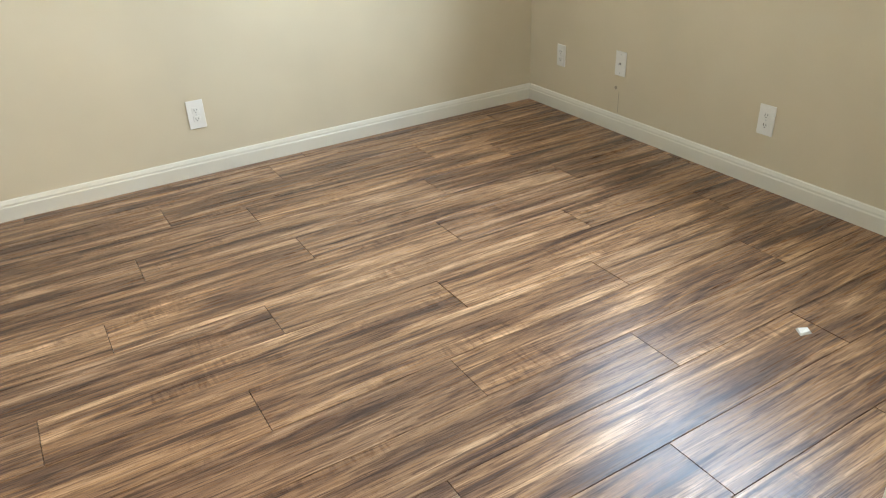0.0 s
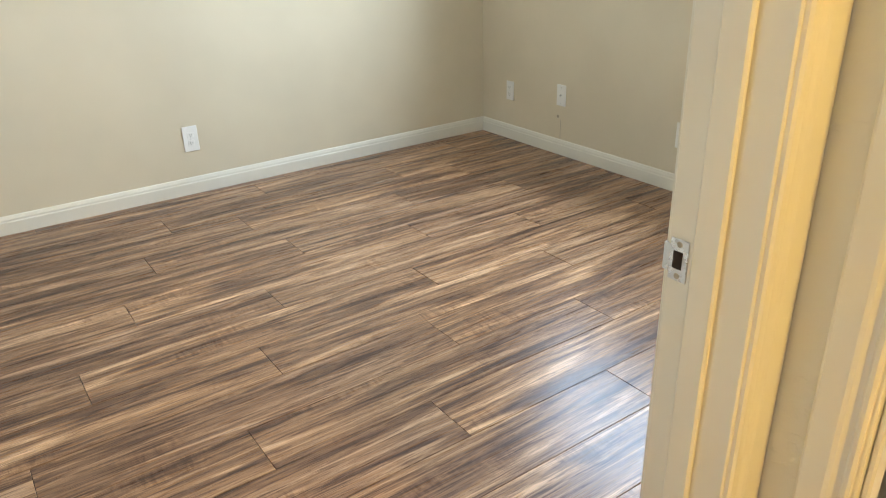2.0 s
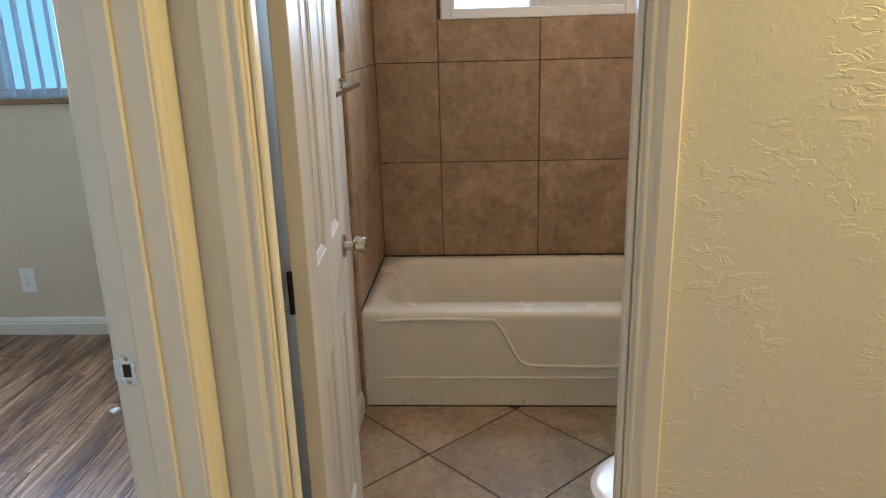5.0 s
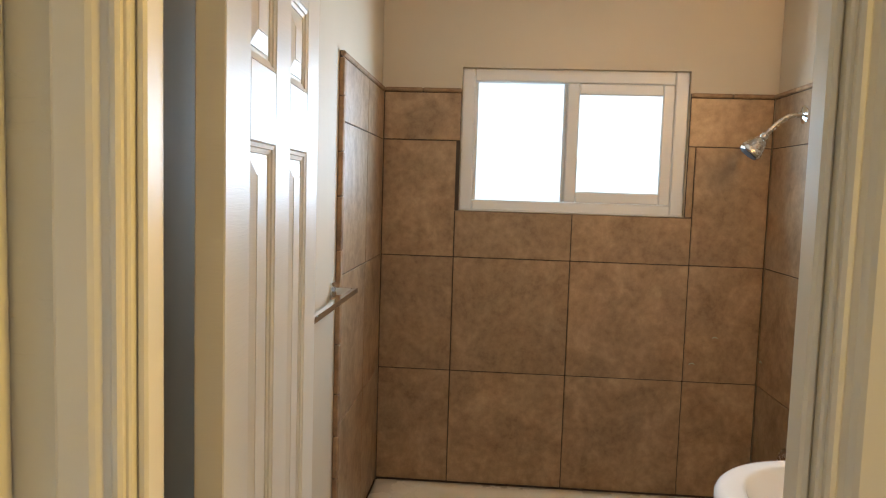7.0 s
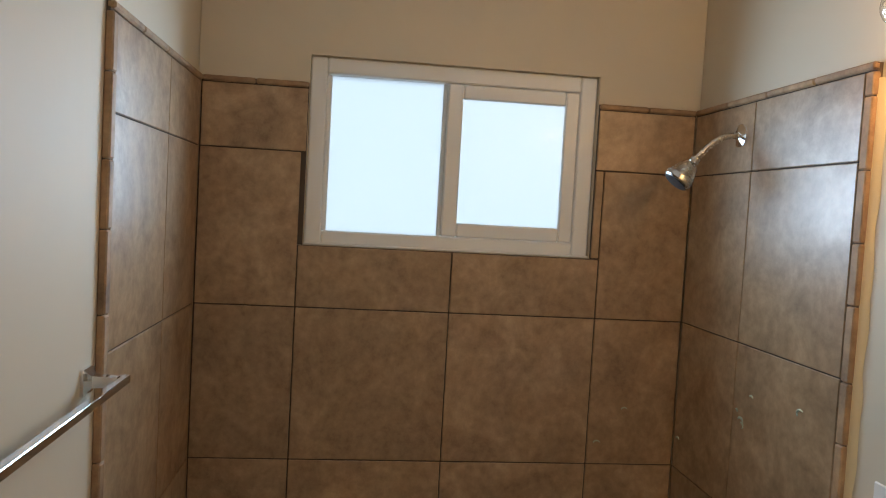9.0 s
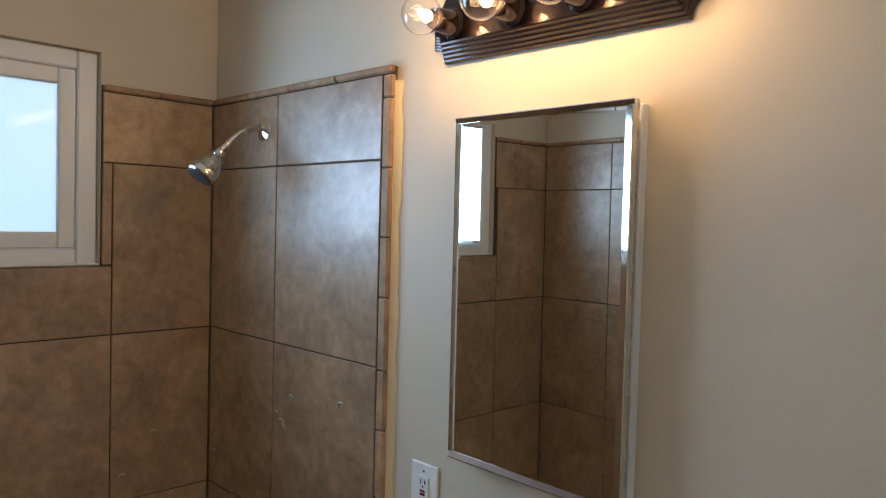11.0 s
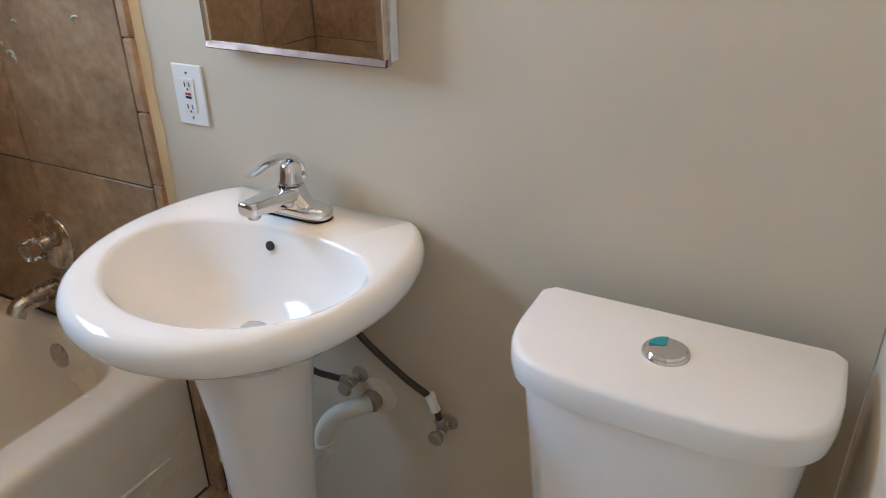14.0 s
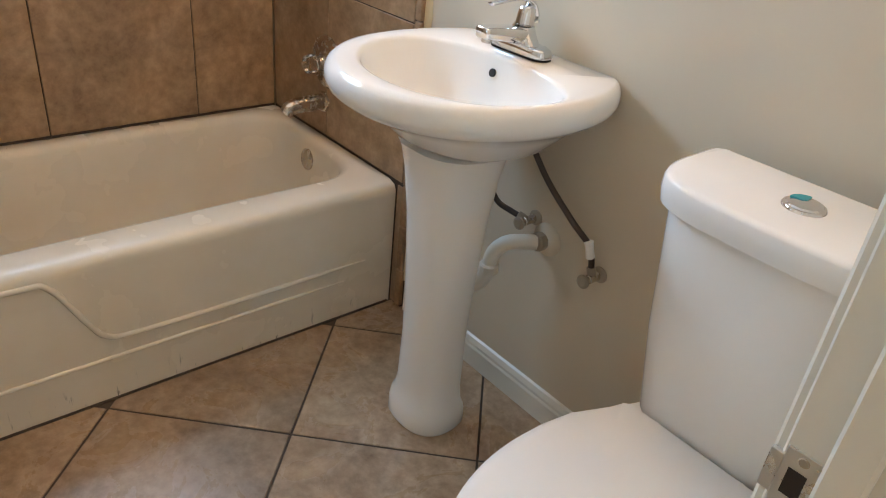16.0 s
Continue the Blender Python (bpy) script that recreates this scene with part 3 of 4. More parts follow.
# ---- bedroom window with vertical blinds ----
wb = new("window_1")
PLACE[wb] = Matrix.Identity(4)
tagged(wb, "wide white bedroom window behind vertical blinds", "window", kind="structure")
y0, y1, z0, z1 = WIN_B
XW = BED_E + 0.06
part("window_frame", boxes(((XW, y0, z0), (XW + 0.05, y0 + 0.04, z1)), ((XW, y1 - 0.04, z0), (XW + 0.05, y1, z1)), ((XW, y0 + 0.041, z0), (XW + 0.05, y1 - 0.041, z0 + 0.04)), ((XW, y0 + 0.041, z1 - 0.04), (XW + 0.05, y1 - 0.041, z1)), (((XW - 0.004), (y0 + y1) / 2 - 0.025, z0 + 0.041), (XW + 0.04, (y0 + y1) / 2 + 0.025, z1 - 0.041)), bevel=0.003), M_VINYL, wb)
for a, b in ((y0 + 0.041, (y0 + y1) / 2 - 0.026), ((y0 + y1) / 2 + 0.026, y1 - 0.041)):
    pane = part("pane", boxes(((XW + 0.022, a, z0 + 0.041), (XW + 0.026, b, z1 - 0.041))), M_GLASS, wb)
    pane.visible_shadow = False
part("window_sill", boxes(((BED_E - 0.012, y0 - 0.02, z0 - 0.028), (XW, y1 + 0.02, z0 - 0.002)), bevel=0.004), M_EDGE, wb, "brown edged sill")
blinds = thing("vertical_blinds", (BED_E - 0.055, 1.82, z0), "pale vertical blinds half open in front of the bedroom window", "blinds")
part("headrail", boxes(((BED_E - 0.08, y0 - 0.03, z1 - 0.01), (BED_E - 0.03, y1 + 0.03, z1 + 0.035)), bevel=0.004), M_VINYL, blinds)
vane = bmesh.new()
arc = [(0.044 * math.sin(a), 0.010 * math.cos(a) - 0.010) for a in (radians(-90 + 18 * i) for i in range(11))]
prof = arc + [(p, q - 0.0012) for p, q in reversed(arc)]
vane = loft([[(p, q, zz) for p, q in prof] for zz in (z0 + 0.012, z1 - 0.012)])
vane_mesh = mesh_of("vane", vane, M_BLIND, 40)
for i in range(22):
    v = new("vane", vane_mesh)
    v.parent = blinds
    v.matrix_basis = PLACE[blinds].inverted() @ pose(BED_E - 0.055, y0 + 0.0745 * i, 0, 0, 0, 42 + 5 * math.sin(i * 1.7))
structure("backdrop_bedroom", boxes(((3.60, -0.6, 0.2), (3.62, 4.4, 3.4))), M_SKY_BED, "bright blue daylight outside the bedroom window", "backdrop")

# ---- bathroom window ----
w2 = new("window_2")
PLACE[w2] = Matrix.Identity(4)
tagged(w2, "white vinyl sliding window with frosted panes", "window", kind="structure")
ya, yb, za, zb = WIN[1] - 0.001, WIN[0] + 0.001, WIN[2] + 0.001, WIN[3] - 0.001
XF = 3.030


def bar(y0, y1, z0, z1, x0, x1, bev=0.003):
    return boxes(((x0, y0, z0), (x1, y1, z1)), bevel=bev)


part("window_frame", boxes(((XF, ya - 0.048, za), (XF + 0.07, ya, zb)), ((XF, yb, za), (XF + 0.07, yb + 0.05, zb)), ((XF, yb + 0.051, za), (XF + 0.07, ya - 0.049, za + 0.042)), ((XF, yb + 0.051, zb - 0.048), (XF + 0.07, ya - 0.049, zb)), bevel=0.004), M_VINYL, w2)
part("sill_lip", bar(yb, ya, za - 0.0005, za + 0.006, XF - 0.02, XF - 0.001, 0.002), M_VINYL, w2)
s1 = part("fixed_sash", boxes(((XF + 0.022, -0.352, 1.556), (XF + 0.05, -0.365, 2.016)), ((XF + 0.022, -0.70, 1.556), (XF + 0.05, -0.712, 2.016)), bevel=0.002), M_VINYL, w2)
p1 = part("pane", bar(-0.70, -0.364, 1.555, 2.017, XF + 0.034, XF + 0.040, 0), M_FROST, s1)
s2 = part("sliding_sash", boxes(((XF + 0.004, -0.712, 1.556), (XF + 0.032, -0.758, 2.016)), ((XF + 0.004, -1.076, 1.556), (XF + 0.032, -1.118, 2.016)), ((XF + 0.004, -0.759, 1.556), (XF + 0.032, -1.075, 1.598)), ((XF + 0.004, -0.759, 1.974), (XF + 0.032, -1.075, 2.016)), bevel=0.004), M_VINYL, w2)
p2 = part("pane", bar(-1.075, -0.759, 1.598, 1.974, XF + 0.014, XF + 0.020, 0), M_FROST, s2)
p1.visible_shadow = p2.visible_shadow = False
structure("backdrop_bathroom", boxes(((3.30, -1.45, 1.2), (3.32, 0.0, 2.5))), M_SKY, "bright daylight outside the bathroom window", "backdrop")


# ---- light bar and its bulbs ----
light_bar = thing("vanity_light_bar", (1.79, WALL_S, 2.03), "dark bronze vanity light bar with clear globe bulbs lit", "wall lamp")
steps = [(0.0, 0.0), (0.007, 0.0)]
for i in range(5):
    d0, i0 = 0.007 + 0.0062 * i, 0.0068 * i
    steps += [(d0 + 0.002, i0 + 0.0012), (d0 + 0.0055, i0 + 0.0030), (d0 + 0.0062, i0 + 0.0066)]
rings = []
for dep, ins in steps:
    hx, hz, cut = 0.288 - ins, 0.066 - ins, 0.030 - ins * 0.5
    quarter = [(hx, hz - cut)] + [(hx - cut * (0.18 + 0.82 * math.sin(a)), hz - cut * (0.18 + 0.82 * math.cos(a))) for a in (radians(10 + 14 * i) for i in range(6))] + [(hx - cut, hz)]
    loop = [(x, z) for x, z in quarter] + [(-x, z) for x, z in reversed(quarter)] + [(-x, -z) for x, z in quarter] + [(x, -z) for x, z in reversed(quarter)]
    rings.append([(1.807 + x, WALL_S + 0.0005 + dep, 2.03 + z) for x, z in loop])
part("back_plate", loft(rings), M_BRONZE, light_bar)
for bx, by, bz in BULBS:
    sock = part("socket", lathe((bx, WALL_S + 0.040, bz), (0, 1, 0), [(0, 0.030), (0.006, 0.030), (0.010, 0.024), (0.044, 0.021), (0.048, 0.018)], 24), M_BRONZE, light_bar, smooth=40)
    g = [(0.046, 0.013), (0.054, 0.016)] + [(0.090 - 0.037 * math.cos(a), 0.037 * math.sin(a)) for a in (radians(28 + 8 * i) for i in range(19))]
    g += [(0.090 - 0.0362 * math.cos(a), 0.0362 * math.sin(a)) for a in (radians(172 - 8 * i) for i in range(19))]
    globe = part("bulb", lathe((bx, WALL_S + 0.035, bz), (0, 1, 0), g, 28), M_BULB, light_bar, "clear glass globe bulb", 60)
    globe.visible_shadow = False
    part("filament", tube(bend([(bx - 0.008, WALL_S + 0.112, bz), (bx - 0.004, WALL_S + 0.126, bz + 0.006), (bx + 0.004, WALL_S + 0.126, bz + 0.006), (bx + 0.008, WALL_S + 0.112, bz)], 4), 0.0026, 8), M_FILAMENT, globe)
    part("stem", lathe((bx, WALL_S + 0.082, bz), (0, 1, 0), [(0, 0.009), (0.010, 0.008), (0.022, 0.003), (0.032, 0.002)], 12), M_NICKEL, globe)

# ---- mirror cabinet ----
MX0, MX1, MZ0, MZ1, MY = 1.612, 1.999, 1.198, 1.848, -1.462
cab = thing("mirror_cabinet", (1.80, WALL_S, MZ0), "mirrored medicine cabinet with thin worn metal frame", "mirror cabinet")
part("body", boxes(((MX0 + 0.004, WALL_S + 0.0005, MZ0 + 0.004), (MX1 - 0.004, MY - 0.014, MZ1 - 0.004)), bevel=0.002), M_CABINET, cab)


def swung(bm):
    """The cabinet door stands a hair open on its hinge."""
    bmesh.ops.rotate(bm, verts=bm.verts, cent=(MX1, MY - 0.013, 0), matrix=Matrix.Rotation(radians(-1.4), 3, "Z"))
    bmesh.ops.rotate(bm, verts=bm.verts, cent=(MX1, MY - 0.013, MZ0), matrix=Matrix.Rotation(radians(-0.3), 3, "X"))
    return bm


cd = part("mirror_door", swung(boxes(((MX0, MY - 0.0135, MZ0), (MX1, MY - 0.004, MZ1)), bevel=0.001)), M_STEEL, cab)
part("mirror_glass", swung(loft([[(MX0 + i, MY - e, MZ0 + i), (MX1 - i, MY - d, MZ0 + i), (MX1 - i, MY - d, MZ1 - i), (MX0 + i, MY - e, MZ1 - i)] for i, d, e in ((0.004, 0.0039, 0.0039), (0.004, 0.0025, 0.0003), (0.017, 0.0014, 0.0014))])), M_MIRROR, cd, "bevelled mirror glass")


def mirror_rail(p, q, inward, out, width, rise, mat, label=""):
    """A thin frame strip from p to q whose face slopes down towards the glass."""
    i, n = Vector(inward), Vector(out)
    prof = [(0, -0.004), (0, rise), (0.002, rise + 0.0006), (width, 0.0006), (width, -0.004)]
    bm = loft([[Vector(end) + i * a + n * b for a, b in prof] for end in (p, q)])
    part("frame_rail", swung(bm), mat, cd, label)


# lower rail takes its brown reflection from the material colour
mirror_rail((MX0 + 0.001, MY, MZ0), (MX1 - 0.001, MY, MZ0), (0, 0, 1), (0, 1, 0), 0.012, 0.004, M_RAIL, "lower chrome rail with a brown reflection put into its colour")
mirror_rail((MX0, MY, MZ1), (MX1, MY, MZ1), (0, 0, -1), (0, 1, 0), 0.010, 0.003, M_CHROME)
mirror_rail((MX0, MY, MZ0 + 0.0125), (MX0, MY, MZ1 - 0.0105), (1, 0, 0), (0, 1, 0), 0.016, 0.0048, M_CHROME)
mirror_rail((MX1, MY, MZ0 + 0.0125), (MX1, MY, MZ1 - 0.0105), (-1, 0, 0), (0, 1, 0), 0.008, 0.002, M_CHROME)


# ---- pedestal sink ----
SX, SYC = 1.799, -1.300


def sink_ring(z, grow=0.0, n=72, front=0.312, half=0.278):
    """D-shaped outline: round in front, straight sides running in to a flat back along the wall."""
    out = []
    back = SYC - WALL_S - 0.002 + min(grow, 0) * 0.15
    for i in range(n):
        a = 2 * math.pi * i / n
        c, s = math.cos(a), math.sin(a)
        if s >= 0:
            x, y = (half + grow) * math.copysign(abs(c) ** 0.94, c), (front + grow) * s ** 0.94
        else:
            x = (half + grow) * math.copysign(min(1.0, abs(c) ** 0.17), c) * (1 - 0.17 * abs(s))
            y = -back * min(1.0, (abs(s) * 1.12)) ** 0.58
        out.append((SX + x, SYC + y, z))
    return out


def bowl_ring(z, k, n=72, shift=0.0):
    out = []
    for i in range(n):
        a = 2 * math.pi * i / n
        c, s = math.cos(a), math.sin(a)
        out.append((SX - 0.012 + 0.229 * k * c, -1.252 + shift + (0.200 if s > 0 else 0.122) * k * (s if s > 0 else math.copysign(abs(s) ** 0.75, s)), z))
    return out


def disc(cx, cy, z, r, ry=None, n=72):
    return [(cx + r * math.cos(a), cy + (ry or r) * math.sin(a), z) for a in (2 * math.pi * i / n for i in range(n))]


def blend_ring(p, q, k):
    return [tuple((1 - k) * Vector(a) + k * Vector(b)) for a, b in zip(p, q)]


sink = thing("pedestal_sink", (SX, -1.28, 0), "white glossy china pedestal sink with oval basin", "sink")
TOPZ = 0.918
rings = [disc(SX + 0.002, -1.285, 0.715, 0.070, 0.060), disc(SX + 0.002, -1.285, 0.728, 0.086, 0.072), disc(SX + 0.002, -1.290, 0.745, 0.112, 0.100)]
rings += [blend_ring(disc(SX + 0.004, -1.297, 0.775, 0.150, 0.135), sink_ring(0.775, -0.06), 0.30), blend_ring(disc(SX + 0.004, -1.30, 0.815, 0.18, 0.16), sink_ring(0.815, -0.055), 0.60)]
rings += [sink_ring(0.846, -0.036), sink_ring(0.855, -0.016), sink_ring(0.867, -0.003), sink_ring(0.883, 0.003), sink_ring(0.899, 0.002), sink_ring(0.909, -0.003), sink_ring(TOPZ - 0.002, -0.011), sink_ring(TOPZ, -0.021)]
rings += [bowl_ring(TOPZ - 0.001, 1.045), bowl_ring(TOPZ - 0.004, 1.005), bowl_ring(TOPZ - 0.010, 0.985), bowl_ring(TOPZ - 0.030, 0.945), bowl_ring(TOPZ - 0.070, 0.85, shift=-0.003), bowl_ring(TOPZ - 0.110, 0.68, shift=-0.008), bowl_ring(TOPZ - 0.138, 0.44, shift=-0.012), bowl_ring(TOPZ - 0.150, 0.22, shift=-0.014), bowl_ring(TOPZ - 0.153, 0.12, shift=-0.014)]
basin = part("basin", loft(rings), M_CHINA, sink, smooth=60)
part("overflow_hole", lathe((1.822, -1.3640, 0.880), (0, 1, 0.28), [(-0.012, 0.0085), (0.003, 0.0088), (0.0036, 0.008)], 20), M_DARK, basin, "dark overflow hole")
part("drain", lathe((SX, -1.270, TOPZ - 0.154), (0, 0, 1), [(0, 0.024), (0.003, 0.024), (0.004, 0.018)], 24), M_CHROME, basin)
prof = [(0.0, 0.094, 0.078), (0.010, 0.099, 0.083), (0.050, 0.098, 0.082), (0.066, 0.094, 0.078), (0.080, 0.086, 0.072), (0.12, 0.080, 0.069), (0.26, 0.077, 0.067), (0.42, 0.082, 0.070), (0.58, 0.090, 0.078), (0.69, 0.101, 0.090), (0.735, 0.110, 0.098), (0.752, 0.118, 0.104)]
rings = []
for z, a, b in prof:
    r = []
    for i in range(48):
        t = 2 * math.pi * i / 48
        c, s = math.cos(t), math.sin(t)
        r.append((SX + 0.002 + a * math.copysign(abs(c) ** (0.82 if s > 0 else 0.6), c), -1.262 + (b * 1.1 * s ** 0.85 if s > 0 else b * 0.62 * max(s * 1.6, -1.0)), z))
    rings.append(r)
part("pedestal", loft(rings), M_CHINA, sink, smooth=38)

# ---- faucet ----
FX, FY = 1.816, -1.432
faucet = thing("faucet", (FX, FY, TOPZ), "polished chrome single-lever basin faucet", "faucet")


def stadium(cx, cy, z, hx, r, n=12, rise=0.0):
    pts = [(cx + hx - r + r * math.cos(a), cy + r * math.sin(a), z) for a in (radians(-90 + 180 * i / n) for i in range(n + 1))]
    return pts + [(cx - hx + r + r * math.cos(a), cy + r * math.sin(a), z) for a in (radians(90 + 180 * i / n) for i in range(n + 1))]


part("gasket", loft([stadium(FX, FY, TOPZ + 0.001, 0.081, 0.027), stadium(FX, FY, TOPZ + 0.005, 0.081, 0.027)]), M_BLACK, faucet)
def oblong(cx, cy, z, hx, hy, p=0.8, n=32):
    return [(cx + hx * math.copysign(abs(math.cos(a)) ** p, math.cos(a)), cy + hy * math.copysign(abs(math.sin(a)) ** p, math.sin(a)), z) for a in (2 * math.pi * i / n for i in range(n))]


def blade(rows, p=0.75, n=24):
    """Rows of y, z, half width, half height along the faucet's middle."""
    rings = []
    for y, z, hw, hh in rows:
        rings.append([(FX + hw * math.copysign(abs(math.cos(a)) ** p, math.cos(a)), FY + y, TOPZ + z + hh * math.copysign(abs(math.sin(a)) ** p, math.sin(a))) for a in (2 * math.pi * i / n for i in range(n))])
    return loft(rings)


part("base", loft([oblong(FX, FY, TOPZ + z, hx, hy, 0.62) for z, hx, hy in ((0.0055, 0.080, 0.027), (0.016, 0.0798, 0.0268), (0.021, 0.077, 0.0255), (0.024, 0.071, 0.0225), (0.025, 0.062, 0.018))]), M_CHROME, faucet, smooth=40)
part("body", loft([oblong(FX, FY + 0.002, TOPZ + z, hx, hy, 0.9) for z, hx, hy in ((0.020, 0.052, 0.0245), (0.030, 0.043, 0.0250), (0.040, 0.033, 0.0250), (0.050, 0.027, 0.0245), (0.058, 0.0235, 0.0230))]), M_CHROME, faucet, smooth=50)
spout = part("spout", blade([(-0.006, 0.036, 0.024, 0.016), (0.014, 0.039, 0.0275, 0.0175), (0.036, 0.042, 0.0260, 0.0170), (0.062, 0.046, 0.0235, 0.0155), (0.090, 0.050, 0.0210, 0.0140), (0.112, 0.052, 0.0200, 0.0130), (0.120, 0.052, 0.0190, 0.0120), (0.122, 0.052, 0.0160, 0.0095)], 0.55), M_CHROME, faucet, smooth=50)
part("aerator", lathe((FX, FY + 0.104, TOPZ + 0.041), (0, 0, -1), [(0, 0.0115), (0.008, 0.0115), (0.010, 0.010), (0.011, 0.006)], 20), M_NICKEL, spout)
lean = Vector((0, -0.12, 1)).normalized()
part("collar", lathe((FX, FY + 0.001, TOPZ + 0.0582), lean, [(0, 0.0222), (0.0025, 0.0222), (0.003, 0.0205)], 28), M_NICKEL, faucet)
part("lever_hub", lathe((FX, FY, TOPZ + 0.0615), lean, [(0, 0.0205), (0.018, 0.0195), (0.030, 0.0185), (0.036, 0.015), (0.038, 0.006)], 28), M_CHROME, faucet, smooth=60)
lv = bend([(FX, FY - 0.020, TOPZ + 0.066), (FX, FY - 0.017, TOPZ + 0.090), (FX, FY - 0.004, TOPZ + 0.107), (FX, FY + 0.020, TOPZ + 0.115), (FX, FY + 0.052, TOPZ + 0.115), (FX, FY + 0.082, TOPZ + 0.110), (FX, FY + 0.104, TOPZ + 0.107)], 6)
part("lever", tube(lv, [0.0200 - 0.0110 * i / (len(lv) - 1) for i in range(len(lv))], 20, flat=0.40), M_CHROME, faucet, smooth=60)
part("lift_rod", tube([(FX, FY - 0.026, TOPZ + 0.028), (FX, FY - 0.027, TOPZ + 0.070)], 0.0025, 8), M_CHROME, faucet)
part("lift_rod_knob", lathe((FX, FY - 0.027, TOPZ + 0.068), (0, 0, 1), [(0, 0.003), (0.003, 0.0065), (0.008, 0.0055), (0.010, 0.002)], 12), M_CHROME, faucet)

# ---- pipes below the sink ----
trap = thing("drain_trap", (1.71, WALL_S, 0.49), "dull plastic drain trap with wall flange", "pipe")
part("wall_flange", lathe((1.700, WALL_S + 0.0005, 0.497), (0, 1, 0), [(0, 0.042), (0.004, 0.041), (0.012, 0.030), (0.016, 0.021)], 28), M_BATH, trap, smooth=40)
part("slip_nut", lathe((1.703, WALL_S + 0.017, 0.497), (0, 1, 0), [(0, 0.023), (0.018, 0.023), (0.020, 0.019)], 10), M_DUSTYMETAL, trap, "corroded slip nut")
run = bend([(1.704, WALL_S + 0.034, 0.497), (1.722, WALL_S + 0.060, 0.497), (1.752, WALL_S + 0.085, 0.485), (1.772, WALL_S + 0.100, 0.455), (1.778, WALL_S + 0.105, 0.415), (1.786, WALL_S + 0.113, 0.375), (1.808, WALL_S + 0.135, 0.352), (1.820, WALL_S + 0.16, 0.40), (1.820, WALL_S + 0.19, 0.56), (1.815, WALL_S + 0.22, 0.71)], 6)
part("pipe", tube(run, 0.0185, 18), M_PVC, trap, smooth=50)
part("coupling_nut", lathe((1.777, WALL_S + 0.104, 0.402), (0.02, 0.02, 1), [(0, 0.0245), (0.018, 0.0245), (0.022, 0.021)], 12), M_PVC, trap)


def shutoff(name, x, y, z, hose, label):
    """An angle stop with its escutcheon, handle and riser hose."""
    root = thing(name, (x, y, z), label, "valve")
    part("escutcheon", lathe((x, WALL_S + 0.0005, z), (0, 1, 0), [(0, 0.020), (0.003, 0.019), (0.006, 0.009), (0.014, 0.009)], 18), M_DUSTYMETAL, root, smooth=40)
    b = part("valve_body", lathe((x, WALL_S + 0.010, z), (0, 1, 0), [(0, 0.0105), (0.030, 0.0105), (0.032, 0.008), (0.046, 0.006)], 14), M_NICKEL, root)
    part("outlet_nut", lathe((x, WALL_S + 0.028, z), (hose[1] - Vector(hose[0])).normalized(), [(0, 0.008), (0.016, 0.0105), (0.026, 0.0105), (0.028, 0.006)], 10), M_DUSTYMETAL, b)
    part("handle", lathe((x, WALL_S + 0.052, z), (0, 1, 0), [(0, 0.012), (0.004, 0.016), (0.009, 0.016), (0.012, 0.010)], 12), M_DUSTYMETAL, root)
    part("riser_hose", tube(bend(hose, 8), 0.0070, 12), M_HOSE, root, "dark braided riser hose", 60)
    return root


shutoff("shutoff_valve", 1.535, WALL_S, 0.488, [Vector((1.538, WALL_S + 0.030, 0.500)), Vector((1.553, WALL_S + 0.036, 0.560)), Vector((1.604, WALL_S + 0.050, 0.606)), Vector((1.690, WALL_S + 0.058, 0.676)), Vector((1.775, WALL_S + 0.062, 0.77))], "small shut-off valve with a dark riser hose")
sleeve = thing("hose_tag", (1.553, WALL_S + 0.036, 0.555), "crumpled white paper tag round the riser hose", "tag")
part("paper_sleeve", lathe((1.546, WALL_S + 0.034, 0.535), (0.28, 0.09, 0.95), [(0, 0.0085), (0.002, 0.0105), (0.022, 0.0095), (0.040, 0.0110), (0.042, 0.008)], 9), M_LINT, sleeve)
shutoff("shutoff_valve", 1.745, WALL_S, 0.535, [Vector((1.75, WALL_S + 0.030, 0.537)), Vector((1.785, WALL_S + 0.045, 0.545)), Vector((1.83, WALL_S + 0.06, 0.565)), Vector((1.87, WALL_S + 0.062, 0.64)), Vector((1.88, WALL_S + 0.062, 0.76))], "small shut-off valve above the drain trap")


# ---- toilet ----
TX = 1.113


def tank_ring(z, hx, yb, yf, n=24):
    """Flat back, bowed front with rounded corners."""
    pts = []
    for i in range(n + 1):
        a = math.pi * i / n
        c, s = math.cos(a), math.sin(a)
        pts.append((TX + hx * math.copysign(abs(c) ** 0.55, c), yb + 0.02 + (yf - yb - 0.02) * abs(s) ** 0.42, z))
    return pts + [(TX - hx, yb + 0.012, z), (TX - hx + 0.012, yb, z), (TX + hx - 0.012, yb, z), (TX + hx, yb + 0.012, z)]


toilet = thing("toilet", (TX, -1.15, 0), "white two-piece toilet with closed lid and dual-flush button", "toilet")
YB = WALL_S + 0.058
tank = part("tank", loft([tank_ring(z, h, YB + 0.008, f) for z, h, f in ((0.385, 0.132, -1.305), (0.392, 0.148, -1.282), (0.42, 0.158, -1.268), (0.60, 0.180, -1.248), (0.842, 0.199, -1.231))]), M_CHINA, toilet, smooth=50)
part("tank_lid", loft([tank_ring(z, h, YB, f) for z, h, f in ((0.833, 0.208, -1.228), (0.836, 0.2145, -1.220), (0.855, 0.217, -1.216), (0.877, 0.2165, -1.217), (0.8835, 0.214, -1.221), (0.886, 0.208, -1.230))]), M_CHINA, toilet, smooth=50)
